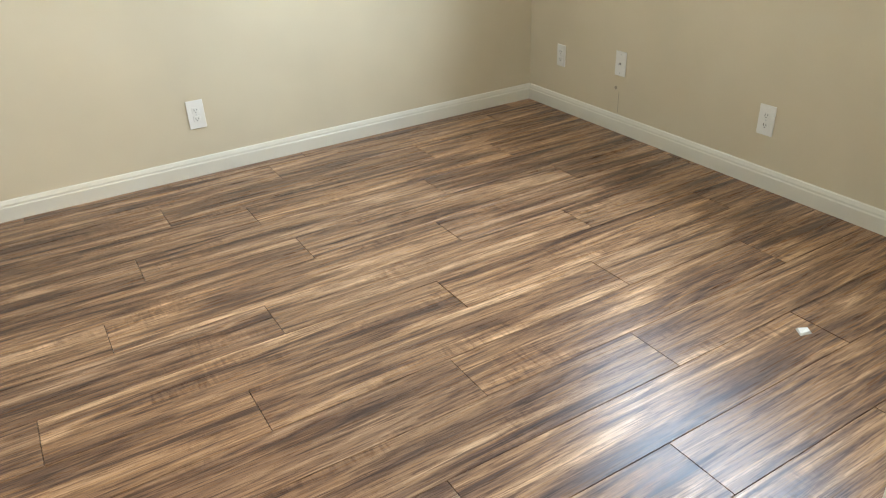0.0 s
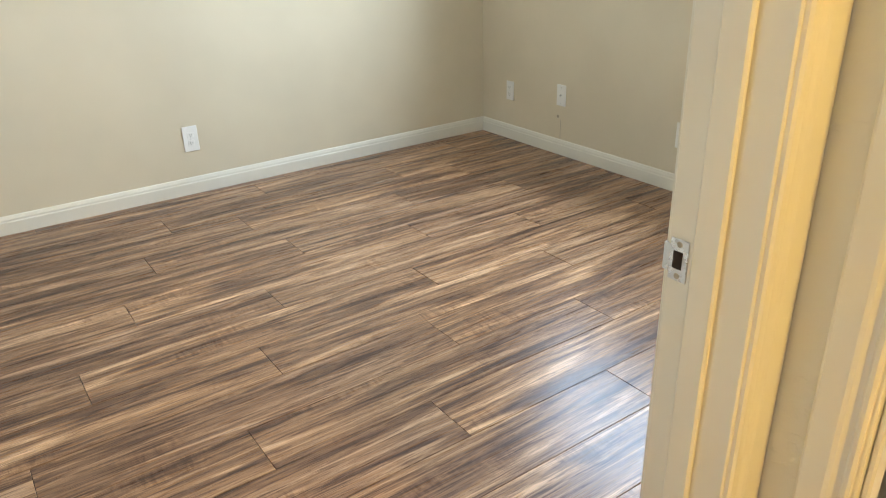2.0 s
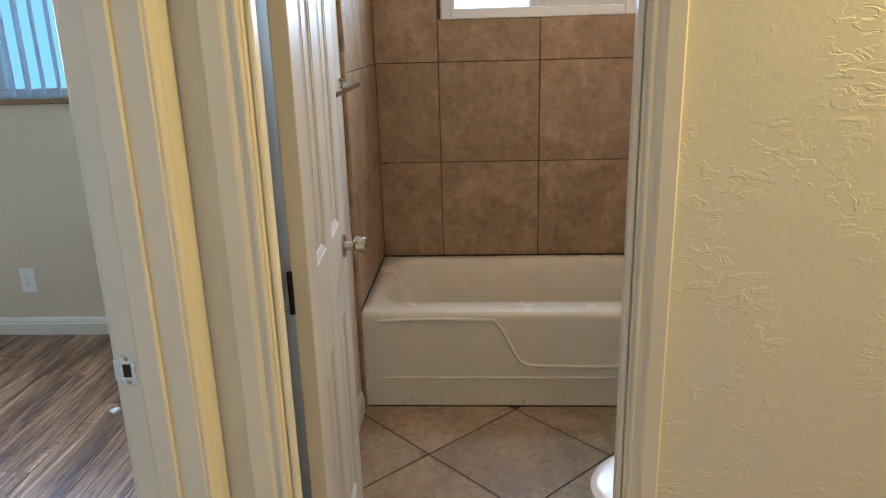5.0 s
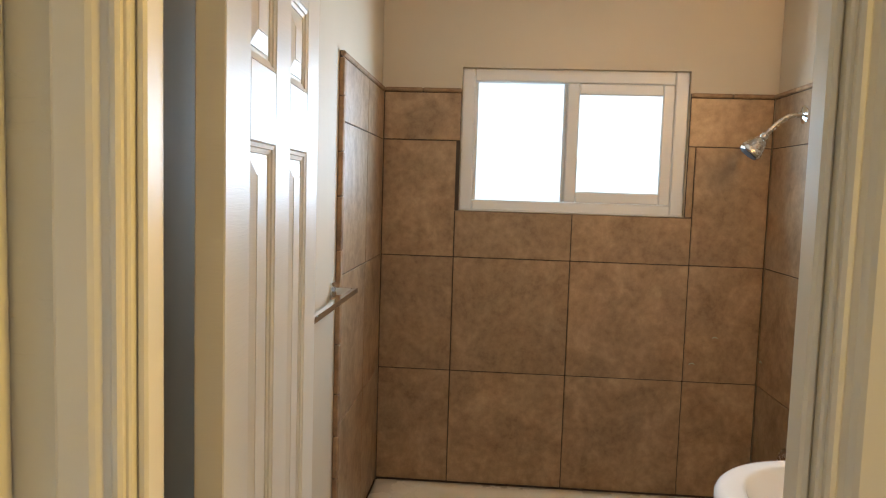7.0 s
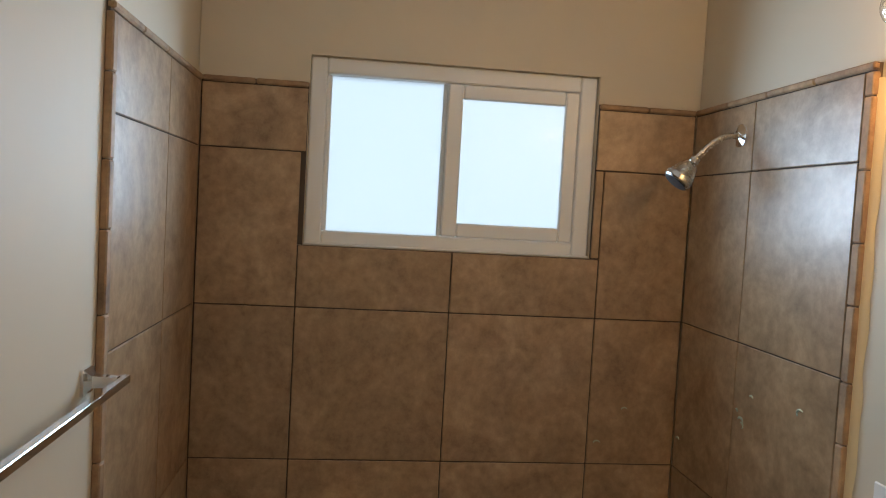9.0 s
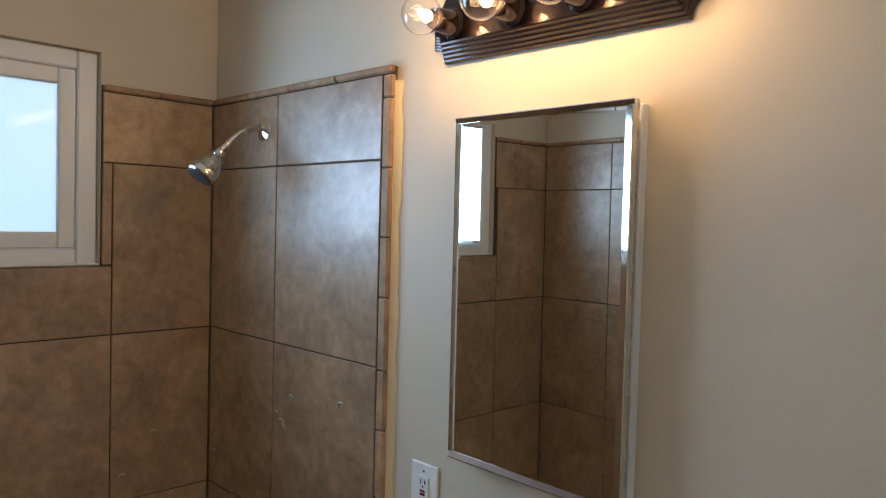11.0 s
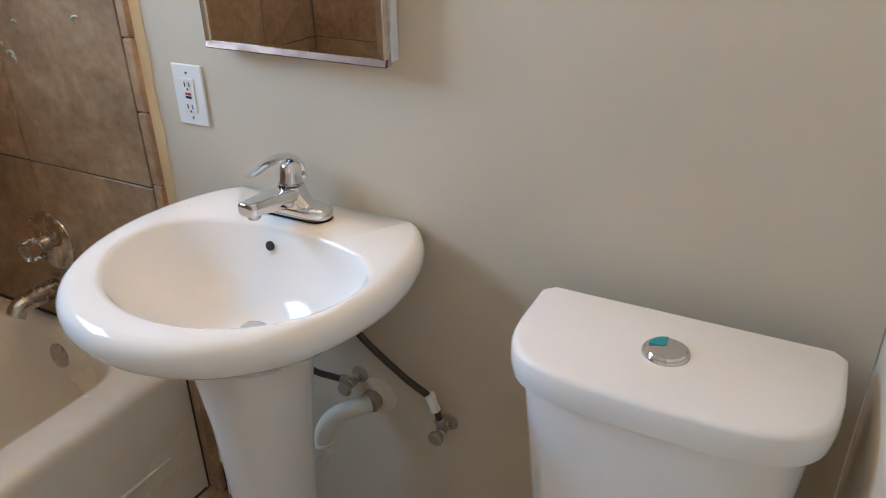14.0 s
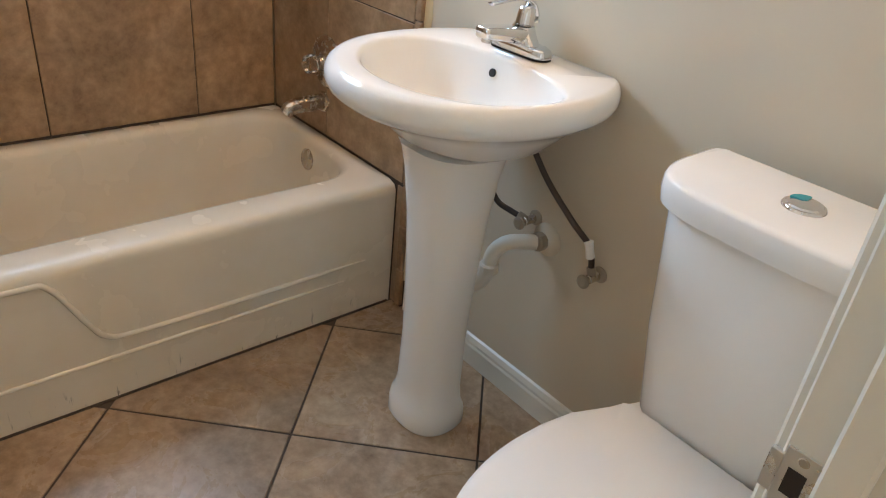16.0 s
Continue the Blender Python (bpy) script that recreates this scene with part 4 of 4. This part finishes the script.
btn = part("flush_button", lathe((TX + 0.004, -1.336, 0.884), (0, 0, 1), [(0, 0.033), (0.003, 0.033), (0.006, 0.031), (0.0065, 0.028), (0.009, 0.026), (0.011, 0.015), (0.0115, 0.004)], 32), M_CHROME, toilet, "chrome dual-flush button", 40)
part("small_flush_segment", loft([[(TX + 0.004 + r * math.cos(a), -1.336 + r * math.sin(a), z) for r, a in [(0.0235, radians(-85 + 9 * i)) for i in range(11)] + [(0.004, radians(5 - 15 * i)) for i in range(7)]] for z in (0.892, 0.8965)]), M_TEAL, btn, "teal protective film")


def bowl_out(z, hx, yb, yf, n=48):
    """Elongated oval, longer towards the front."""
    out = []
    ym = yb + (yf - yb) * 0.45
    for i in range(n):
        a = 2 * math.pi * i / n
        c, s = math.cos(a), math.sin(a)
        out.append((TX + hx * c, ym + ((yf - ym) * s if s > 0 else (ym - yb) * math.copysign(abs(s) ** 0.6, s)), z))
    return out


part("bowl", loft([bowl_out(z, h, b, f) for z, h, b, f in ((0.0, 0.118, -1.40, -0.92), (0.02, 0.12, -1.40, -0.915), (0.10, 0.112, -1.40, -0.93), (0.20, 0.115, -1.41, -0.90), (0.28, 0.145, -1.42, -0.82), (0.34, 0.172, -1.43, -0.775), (0.378, 0.186, -1.44, -0.755), (0.393, 0.182, -1.44, -0.760))]), M_CHINA, toilet, smooth=50)


def seat_out(z, hx, yb, yf, n=40):
    ym = yb + (yf - yb) * 0.42
    pts = [(TX + hx * math.cos(a), ym + (yf - ym) * math.sin(a), z) for a in (math.pi * i / n for i in range(n + 1))]
    e = (hx * 0.96 - 0.135)
    back = [(TX - hx * 0.995, ym - 0.05, z), (TX - hx * 0.95, ym - 0.11, z), (TX - 0.150, yb + 0.012, z), (TX - 0.138, yb, z), (TX + 0.138, yb, z), (TX + 0.150, yb + 0.012, z), (TX + hx * 0.95, ym - 0.11, z), (TX + hx * 0.995, ym - 0.05, z)]
    return pts + back


part("seat_ring", loft([seat_out(z, h, -1.250, f) for z, h, f in ((0.394, 0.196, -0.748), (0.397, 0.201, -0.742), (0.407, 0.201, -0.742), (0.410, 0.196, -0.748))]), M_SEAT, toilet, smooth=40)
part("seat_lid", loft([seat_out(z, h, -1.262, f) for z, h, f in ((0.412, 0.199, -0.744), (0.416, 0.204, -0.738), (0.426, 0.205, -0.737), (0.433, 0.199, -0.744), (0.436, 0.184, -0.760), (0.438, 0.125, -0.82))]), M_SEAT, toilet, "closed white lid with squared back", 40)
for s in (-1, 1):
    part("seat_hinge", boxes(((TX + s * 0.075 - 0.018, -1.290, 0.390), (TX + s * 0.075 + 0.018, -1.260, 0.432)), bevel=0.006, seg=3), M_SEAT, toilet)

# ---- bathtub ----
TBX0, TBX1, TBY0, TBY1, TBZ = 2.268, TILE_E - 0.001, TILE_S + 0.001, TILE_N - 0.001, 0.412
tub = thing("bathtub", (2.63, -0.74, 0), "worn off-white enamelled alcove bathtub with moulded apron", "bathtub")


def rounded(x0, x1, y0, y1, z, r, n=8):
    out = []
    for cx, cy, a0 in ((x1 - r, y1 - r, 0), (x0 + r, y1 - r, 90), (x0 + r, y0 + r, 180), (x1 - r, y0 + r, 270)):
        out += [(cx + r * math.cos(radians(a0 + 90 * i / n)), cy + r * math.sin(radians(a0 + 90 * i / n)), z) for i in range(n + 1)]
    return out


def tub_in(z, k, r):
    return rounded(TBX0 + 0.122 + k, TBX1 - 0.055 - k * 0.7, TBY0 + 0.052 + k * 0.6, TBY1 - 0.075 - k * 1.5, z, r)


rings = [rounded(TBX0, TBX1, TBY0, TBY1, 0.0, 0.004), rounded(TBX0, TBX1, TBY0, TBY1, 0.375, 0.004), rounded(TBX0, TBX1, TBY0, TBY1, TBZ - 0.022, 0.006), rounded(TBX0 + 0.006, TBX1, TBY0, TBY1, TBZ - 0.008, 0.010), rounded(TBX0 + 0.022, TBX1 - 0.002, TBY0 + 0.002, TBY1 - 0.002, TBZ, 0.016), tub_in(TBZ + 0.001, -0.022, 0.13), tub_in(TBZ - 0.006, -0.006, 0.13), tub_in(TBZ - 0.024, 0.006, 0.13), tub_in(0.22, 0.035, 0.14), tub_in(0.10, 0.065, 0.14), tub_in(0.065, 0.11, 0.13), tub_in(0.055, 0.17, 0.10)]
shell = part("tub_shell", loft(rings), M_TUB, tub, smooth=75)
ridge = bend([(TBX0, -0.06, 0.372), (TBX0, -0.20, 0.380), (TBX0, -0.47, 0.378), (TBX0, -0.535, 0.362), (TBX0, -0.60, 0.245), (TBX0, -0.635, 0.195), (TBX0, -0.70, 0.180), (TBX0, -0.95, 0.176), (TBX0, -1.25, 0.177), (TBX0, -1.38, 0.177)], 6)
part("apron_ridge", tube(ridge, [0.001] + [0.0075] * (len(ridge) - 8) + [0.006 - 0.0007 * i for i in range(7)], 10), M_TUB, tub, smooth=60)
low = [(TBX0, -0.05 - 0.09 * i, 0.127) for i in range(15)]
part("apron_ridge", tube(low, [0.001] + [0.006] * 12 + [0.004, 0.001], 10), M_TUB, tub, smooth=60)
part("caulk_line", tube([(TBX0 - 0.001, TBY1 - 0.01, 0.002), (TBX0 - 0.001, -0.7, 0.002), (TBX0 - 0.001, TBY0 + 0.01, 0.002)], 0.004, 8), M_GROUT, tub, "dark grimy joint along the floor")
part("overflow_plate", lathe((2.672, TBY0 + 0.060, 0.340), (0, 1, 0.12), [(0, 0.036), (0.004, 0.035), (0.007, 0.028), (0.0075, 0.005)], 28), M_NICKEL, tub, "round metal overflow plate", 40)
part("caulk_bead", tube([(TBX1 - 0.002, TBY1 - 0.004, TBZ + 0.002), (TBX1 - 0.002, TBY0 + 0.004, TBZ + 0.002)], 0.003, 8), M_GROUT, tub)

# ---- shower and tub fittings ----
fill = thing("tub_spout", (2.675, TILE_S, 0.525), "dull nickel tub spout over the bathtub", "tub spout")
part("flange", lathe((2.675, TILE_S + 0.0005, 0.527), (0, 1, 0), [(0, 0.033), (0.008, 0.031), (0.010, 0.027)], 24), M_NICKEL, fill)
sp = bend([(2.675, TILE_S + 0.008, 0.527), (2.675, TILE_S + 0.07, 0.527), (2.675, TILE_S + 0.118, 0.523), (2.675, TILE_S + 0.138, 0.503)], 6)
part("spout", tube(sp, [0.0255 - 0.003 * i / (len(sp) - 1) for i in range(len(sp))], 20), M_NICKEL, fill, smooth=45)
mix = thing("shower_valve", (2.66, TILE_S, 0.658), "chrome shower valve with clear faceted knob", "shower valve")
part("escutcheon", lathe((2.66, TILE_S + 0.0005, 0.658), (0, 1, 0), [(0, 0.082), (0.004, 0.081), (0.010, 0.070), (0.012, 0.040), (0.018, 0.026), (0.036, 0.022)], 40), M_NICKEL, mix, smooth=30)
part("knob", lathe((2.66, TILE_S + 0.036, 0.658), (0, 1, 0), [(0, 0.016), (0.008, 0.027), (0.030, 0.031), (0.040, 0.026), (0.042, 0.010)], 8), M_ACRYLIC, mix, "clear faceted acrylic knob")
sh = thing("shower_fixture", (2.722, TILE_S, 1.881), "brushed chrome shower head on a bent arm", "shower")
part("flange", lathe((2.722, TILE_S + 0.0005, 1.881), (0, 1, 0), [(0, 0.032), (0.004, 0.031), (0.009, 0.018), (0.012, 0.012)], 28), M_CHROME, sh, smooth=40)
arm = bend([(2.722, TILE_S + 0.004, 1.881), (2.722, TILE_S + 0.045, 1.876), (2.722, TILE_S + 0.085, 1.852), (2.722, TILE_S + 0.130, 1.806)], 6)
part("arm", tube(arm, 0.0088, 16), M_NICKEL, sh, smooth=50)
d = Vector((0.02, 0.62, -0.78)).normalized()
part("head", lathe(Vector((2.722, TILE_S + 0.122, 1.814)), d, [(0, 0.0100), (0.003, 0.0130), (0.016, 0.0130), (0.019, 0.0105), (0.024, 0.0170), (0.032, 0.0250), (0.052, 0.0315), (0.068, 0.0365), (0.070, 0.0385), (0.084, 0.0385), (0.088, 0.0345)], 32), M_NICKEL, sh, smooth=40)
part("spray_face", lathe(Vector((2.722, TILE_S + 0.122, 1.814)) + d * 0.0882, d, [(0, 0.033), (0.002, 0.030), (0.003, 0.012)], 28), M_DARK, sh, "dark spray face")
rail = thing("towel_bar", (1.92, WALL_NB, 1.294), "square chrome towel bar on the bathroom wall", "towel bar")
part("bar", boxes(((1.60, -0.060, 1.286), (2.222, -0.045, 1.301)), bevel=0.0012), M_CHROME, rail)
for px in (1.625, 2.197):
    part("post", loft([[(px + a * r, y, 1.2935 + b * r) for a, b in ((-1, -1), (1, -1), (1, 1), (-1, 1))] for y, r in ((WALL_NB - 0.0005, 0.024), (WALL_NB - 0.006, 0.024), (WALL_NB - 0.016, 0.011), (-0.046, 0.009))]), M_CHROME, rail)

# ---- built-in drawer cabinet in the bedroom ----
dresser = thing("drawer_cabinet", pose(-0.582, BED_N - 0.002, 0, 0, 0, 5.65), "white built-in drawer cabinet with black knobs, one drawer ajar", "cabinet")
CDEP, CLEN, CMID = -0.40, -1.86, 0.455
part("body", boxes(((CDEP, CLEN, 0), (0.0, 0.0, CMID)), bevel=0.003), M_CABINET, dresser, world=False)
part("toe_board", boxes(((0.0005, CLEN, 0), (0.012, -0.001, 0.066)), bevel=0.003), M_CABINET, dresser, world=False)
for ya_, yb_, out_ in ((-0.575, -0.075, 0.0), (-1.175, -0.600, 0.004), (-1.770, -1.200, 0.014)):
    dr = part("drawer", boxes(((0.0008, ya_, 0.085), (0.019 + out_, yb_, 0.392)), bevel=0.0025), M_CABINET, dresser, world=False)
    part("knob", lathe((0.019 + out_, (ya_ + yb_) / 2 + 0.01, 0.275), (1, 0, 0), [(0, 0.012), (0.003, 0.008), (0.010, 0.0058), (0.017, 0.0065), (0.024, 0.0135), (0.029, 0.0165), (0.032, 0.0155), (0.033, 0.008)], 20), M_BLACK, dr, "black flared metal knob", 40, world=False)
    # dark strip laid on the body as the shade over each drawer front
    part("gap_shade", boxes(((0.0004, ya_ - 0.004, 0.393), (0.0012, yb_ + 0.004, 0.400))), M_DARK, dr, world=False)
part("ledge", boxes(((CDEP, CLEN, CMID), (0.020, -0.001, CMID + 0.022)), bevel=0.004, seg=2), M_CABINET, dresser, world=False)
for ya_, yb_ in ((-0.085, -0.001), (-0.96, -0.90), (CLEN, CLEN + 0.08)):
    part("stile", boxes(((-0.03, ya_, CMID + 0.0225), (0.012, yb_, 2.199)), bevel=0.004, seg=2), M_CABINET, dresser, world=False)
part("head_rail", boxes(((-0.03, CLEN, 2.20), (0.012, -0.001, 2.30)), bevel=0.004, seg=2), M_CABINET, dresser, world=False)
part("back_panel", boxes(((CDEP, CLEN, CMID + 0.0225), (CDEP + 0.02, -0.001, 2.30)), bevel=0.002), M_CABINET, dresser, world=False)
for ya_, yb_ in ((-0.895, -0.090), (CLEN + 0.085, -0.965)):
    dp = part("cabinet_door", boxes(((-0.022, ya_, CMID + 0.026), (-0.006, ya_ + 0.06, 2.195)), ((-0.022, yb_ - 0.06, CMID + 0.026), (-0.006, yb_, 2.195)), ((-0.022, ya_ + 0.06, CMID + 0.026), (-0.006, yb_ - 0.06, CMID + 0.086)), ((-0.022, ya_ + 0.06, 2.135), (-0.006, yb_ - 0.06, 2.195)), bevel=0.002), M_CABINET, dresser, world=False)
    part("door_panel", boxes(((-0.020, ya_ + 0.061, CMID + 0.087), (-0.014, yb_ - 0.061, 2.134)), bevel=0.001), M_CABINET, dp, world=False)

# ---- tiles and planks ----
random.seed(4)
CACHE = {}


def piece(name, parent, mat, centre, size, bevel, turn=0.0, flip=False):
    """One tile or plank: a shared slab of that size, set in place."""
    key = (name, mat.name, *(round(s, 3) for s in size))
    if key not in CACHE:
        h = [s / 2 for s in size]
        CACHE[key] = mesh_of(name, boxes((tuple(-v for v in h), tuple(h)), bevel=bevel), mat)
    ob = new(name, CACHE[key])
    ob.parent = parent
    ob.matrix_basis = pose(*centre, random.uniform(-0.06, 0.06), random.uniform(-0.06, 0.06), turn)
    return ob


GAP = 0.0035
TH = 0.010
ROWS_Z = [TBZ + 0.004, 0.873, 1.328, 1.782, 1.966]


def substrate(name, specs, label):
    return structure(name, boxes(*specs), M_GROUT, label, "wall tiles")


sub_e = substrate("tiling_east", [
    ((TILE_E + 0.004, TILE_S, 0.30), (XE - 0.0005, TILE_N, WIN[2] - 0.001)),
    ((TILE_E + 0.004, TILE_S, WIN[2]), (XE - 0.0005, WIN[0] - 0.001, 1.982)),
    ((TILE_E + 0.004, WIN[1] + 0.001, WIN[2]), (XE - 0.0005, TILE_N, 1.982))], "brown stone-look wall tiles round the window, dark grout")
sub_n = substrate("tiling_north", [((2.247, TILE_N + 0.004, 0.0), (TILE_E + 0.004, WALL_NB - 0.0005, 1.982))], "brown stone-look wall tiles beside the tub, rough edge")
sub_s = substrate("tiling_south", [((2.217, WALL_S + 0.0005, 0.0), (TILE_E + 0.004, TILE_S - 0.004, 1.982))], "brown stone-look wall tiles behind the shower, rough edge")


def tile_x(y0, y1, z0, z1):
    piece("tile", sub_e, M_TILE, (TILE_E + TH / 2, (y0 + y1) / 2, (z0 + z1) / 2), (TH, abs(y1 - y0) - GAP, z1 - z0 - GAP), 0.0016)


def tile_y(parent, face, sign, x0, x1, z0, z1):
    piece("tile", parent, M_TILE, ((x0 + x1) / 2, face + sign * TH / 2, (z0 + z1) / 2), (x1 - x0 - GAP, TH, z1 - z0 - GAP), 0.0016)


ys = [TILE_N - 0.001, -0.289, -0.745, -1.199, TILE_S + 0.001]
for a, b in zip(ROWS_Z[:2], ROWS_Z[1:3]):
    for p, q in zip(ys, ys[1:]):
        tile_x(p, q, a, b)
for p, q in zip(ys[1:], ys[2:4]):
    tile_x(max(p, q), min(p, q), 1.328, WIN[2] - 0.001)
tile_x(ys[0], -0.289, 1.328, 1.782)
tile_x(-1.199, ys[4], 1.328, 1.782)
tile_x(WIN[0] - 0.001, -1.199, 1.328 + 0.185, 1.782)
tile_x(ys[0], WIN[1] + 0.001, 1.782, 1.966)
tile_x(WIN[0] - 0.001, ys[4], 1.782, 1.966)
for a, b in zip(ROWS_Z, ROWS_Z[1:]):
    for x0, x1 in ((2.270, 2.667), (2.667, TILE_E - 0.001)):
        tile_y(sub_n, TILE_N, 1, x0, x1, a, b)
    for x0, x1 in ((2.245, 2.660), (2.660, TILE_E - 0.001)):
        tile_y(sub_s, TILE_S, -1, x0, x1, a, b)
# bullnose cap along the top, cut strips down the free edges
for y0_, y1_ in ((TILE_N - 0.001, WIN[1] + 0.001), (WIN[0] - 0.001, TILE_S + 0.001)):
    n = 2
    for i in range(n):
        a, b = y0_ + (y1_ - y0_) * i / n, y0_ + (y1_ - y0_) * (i + 1) / n
        piece("cap_tile", sub_e, M_EDGE, (TILE_E + 0.003, (a + b) / 2, 1.975), (0.017, abs(b - a) - 0.002, 0.016), 0.004)
for parent, face, s, xs in ((sub_n, TILE_N, 1, 2.245), (sub_s, TILE_S, -1, 2.215)):
    for i in range(4):
        a, b = xs + (TILE_E - xs) * i / 4, xs + (TILE_E - xs) * (i + 1) / 4
        piece("cap_tile", parent, M_EDGE, ((a + b) / 2, face + s * 0.003, 1.975), (b - a - 0.002, 0.017, 0.016), 0.004)
    piece("edge_tile", parent, M_TILE, (xs + 0.0385, face + s * TH / 2, 0.205), (0.025, TH, 0.40), 0.0016)
    z = 0.004
    while z < 1.96:
        hgt = min(random.choice((0.13, 0.15, 0.16)), 1.964 - z)
        piece("edge_tile", parent, M_EDGE, (xs + 0.012, face + s * 0.004, z + hgt / 2), (0.026, 0.016, hgt - 0.002), 0.003)
        z += hgt
left = [(2.196 + 0.003 * math.sin(i * 2.3) + 0.002 * math.sin(i * 5.1), 0.10 + 0.05 * i) for i in range(38)]
caulk = new("caulk_strip", mesh_of("caulk_strip", loft([[(x, WALL_S + 0.0005, z), (x + 0.004, WALL_S + 0.006, z), (2.2155, WALL_S + 0.010, z), (2.2160, WALL_S + 0.0005, z)] for x, z in left]), M_CAULK, 50))
caulk.parent = sub_s
# smears of dried cleaner on the shower tiles
M_SMEAR = material("dried_cleaner", (0.40, 0.47, 0.38), 0.5)
for u, z, r, tilt in ((2.617, 1.127, 0.010, 20), (2.612, 1.118, 0.008, 70), (2.367, 1.217, 0.010, -40), (2.573, 1.200, 0.006, 10), (2.968, 0.966, 0.008, 0), (2.640, 1.15, 0.004, 50)):
    arc = [(u + 1.3 * r * math.cos(radians(tilt + a)), TILE_S + 0.0006, z + r * math.sin(radians(tilt + a))) for a in range(0, 190, 24)]
    smear = new("cleaner_smear", mesh_of("cleaner_smear", tube(arc, [0.0014, 0.0026, 0.0032, 0.0030, 0.0034, 0.0028, 0.0020, 0.0012], 6), M_SMEAR))
    smear.parent = sub_s
for v, z, r in ((-1.313, 1.047, 0.007), (-1.231, 0.94, 0.008)):
    arc = [(TILE_E - 0.0006, v + 1.3 * r * math.cos(radians(a)), z + r * math.sin(radians(a))) for a in range(0, 190, 24)]
    smear = new("cleaner_smear", mesh_of("cleaner_smear", tube(arc, [0.0014, 0.0022, 0.0026, 0.0024, 0.0028, 0.0022, 0.0018, 0.0012], 6), M_SMEAR))
    smear.parent = sub_e
# floor tiles on the diagonal
D = 0.325
size = D * math.sqrt(2)
half = (size - 0.006) / 2


def clipped_tile(cx, cy):
    """A diagonal tile cut to the bathroom's outline."""
    poly = [(cx + half * math.sqrt(2) * c, cy + half * math.sqrt(2) * s) for c, s in ((1, 0), (0, 1), (-1, 0), (0, -1))]
    for axis, limit, keep in ((0, MIDX + 0.002, 1), (0, TBX0 - 0.003, -1), (1, WALL_S + 0.001, 1), (1, WALL_NB - 0.001, -1)):
        out = []
        for p, q in zip(poly, poly[1:] + poly[:1]):
            dp, dq = keep * (p[axis] - limit), keep * (q[axis] - limit)
            if dp >= 0:
                out.append(p)
            if dp * dq < 0:
                t = dp / (dp - dq)
                out.append((p[0] + (q[0] - p[0]) * t, p[1] + (q[1] - p[1]) * t))
        poly = out
        if len(poly) < 3:
            return
    area = 0.5 * abs(sum(p[0] * q[1] - q[0] * p[1] for p, q in zip(poly, poly[1:] + poly[:1])))
    if area < 0.0004:
        return
    mx, my = sum(p[0] for p in poly) / len(poly), sum(p[1] for p in poly) / len(poly)
    inset = [(x + (mx - x) * 0.006, y + (my - y) * 0.006) for x, y in poly]
    bm = loft([[(x - mx, y - my, z) for x, y in ps] for ps, z in ((poly, -0.004), (poly, -0.0012), (inset, 0.0))])
    ob = new("floor_tile", mesh_of("floor_tile", bm, M_FTILE))
    ob.parent = floor_bath
    ob.matrix_basis = pose(mx, my, random.uniform(-0.0003, 0.0003))


for i in range(-6, 7):
    for j in range(-8, 7):
        if (i + j) % 2 == 0:
            clipped_tile(1.918 + D * i, -0.282 + D + D * j)
# laminate planks
PW, PL = 0.205, 1.30
JOINTS = {-3: 0.30, -2: 0.75, -1: 1.50, 0: 0.96, 1: 0.46, 2: 1.22, 3: 0.66, 4: 1.42, 5: 0.85, 6: 0.36, 7: 1.125, 8: 0.54, 9: 1.05, 10: 0.727, 11: 1.3, 12: 0.2}
random.seed(11)
for row in range(-17, 13):
    y = 0.927 + PW * row
    joint = JOINTS.get(row, random.uniform(0, PL)) + 0.025
    lo_y, hi_y = max(y, HALL_S + 0.002), min(y + PW, BED_N - 0.001)
    if hi_y - lo_y < 0.02:
        continue
    ymid = (lo_y + hi_y) / 2
    lim0, lim1 = HALL_W, (BED_E if ymid > 0.1 else MIDX - 0.001)
    x = joint - 3 * PL
    while x < lim1:
        a, b = max(x, lim0), min(x + PL, lim1)
        if b - a > 0.03:
            piece("plank", floor_bed, M_PLANK, ((a + b) / 2, ymid, -0.004), (b - a - 0.0016, hi_y - lo_y - 0.0014, 0.008), 0.0009)
        x += PL
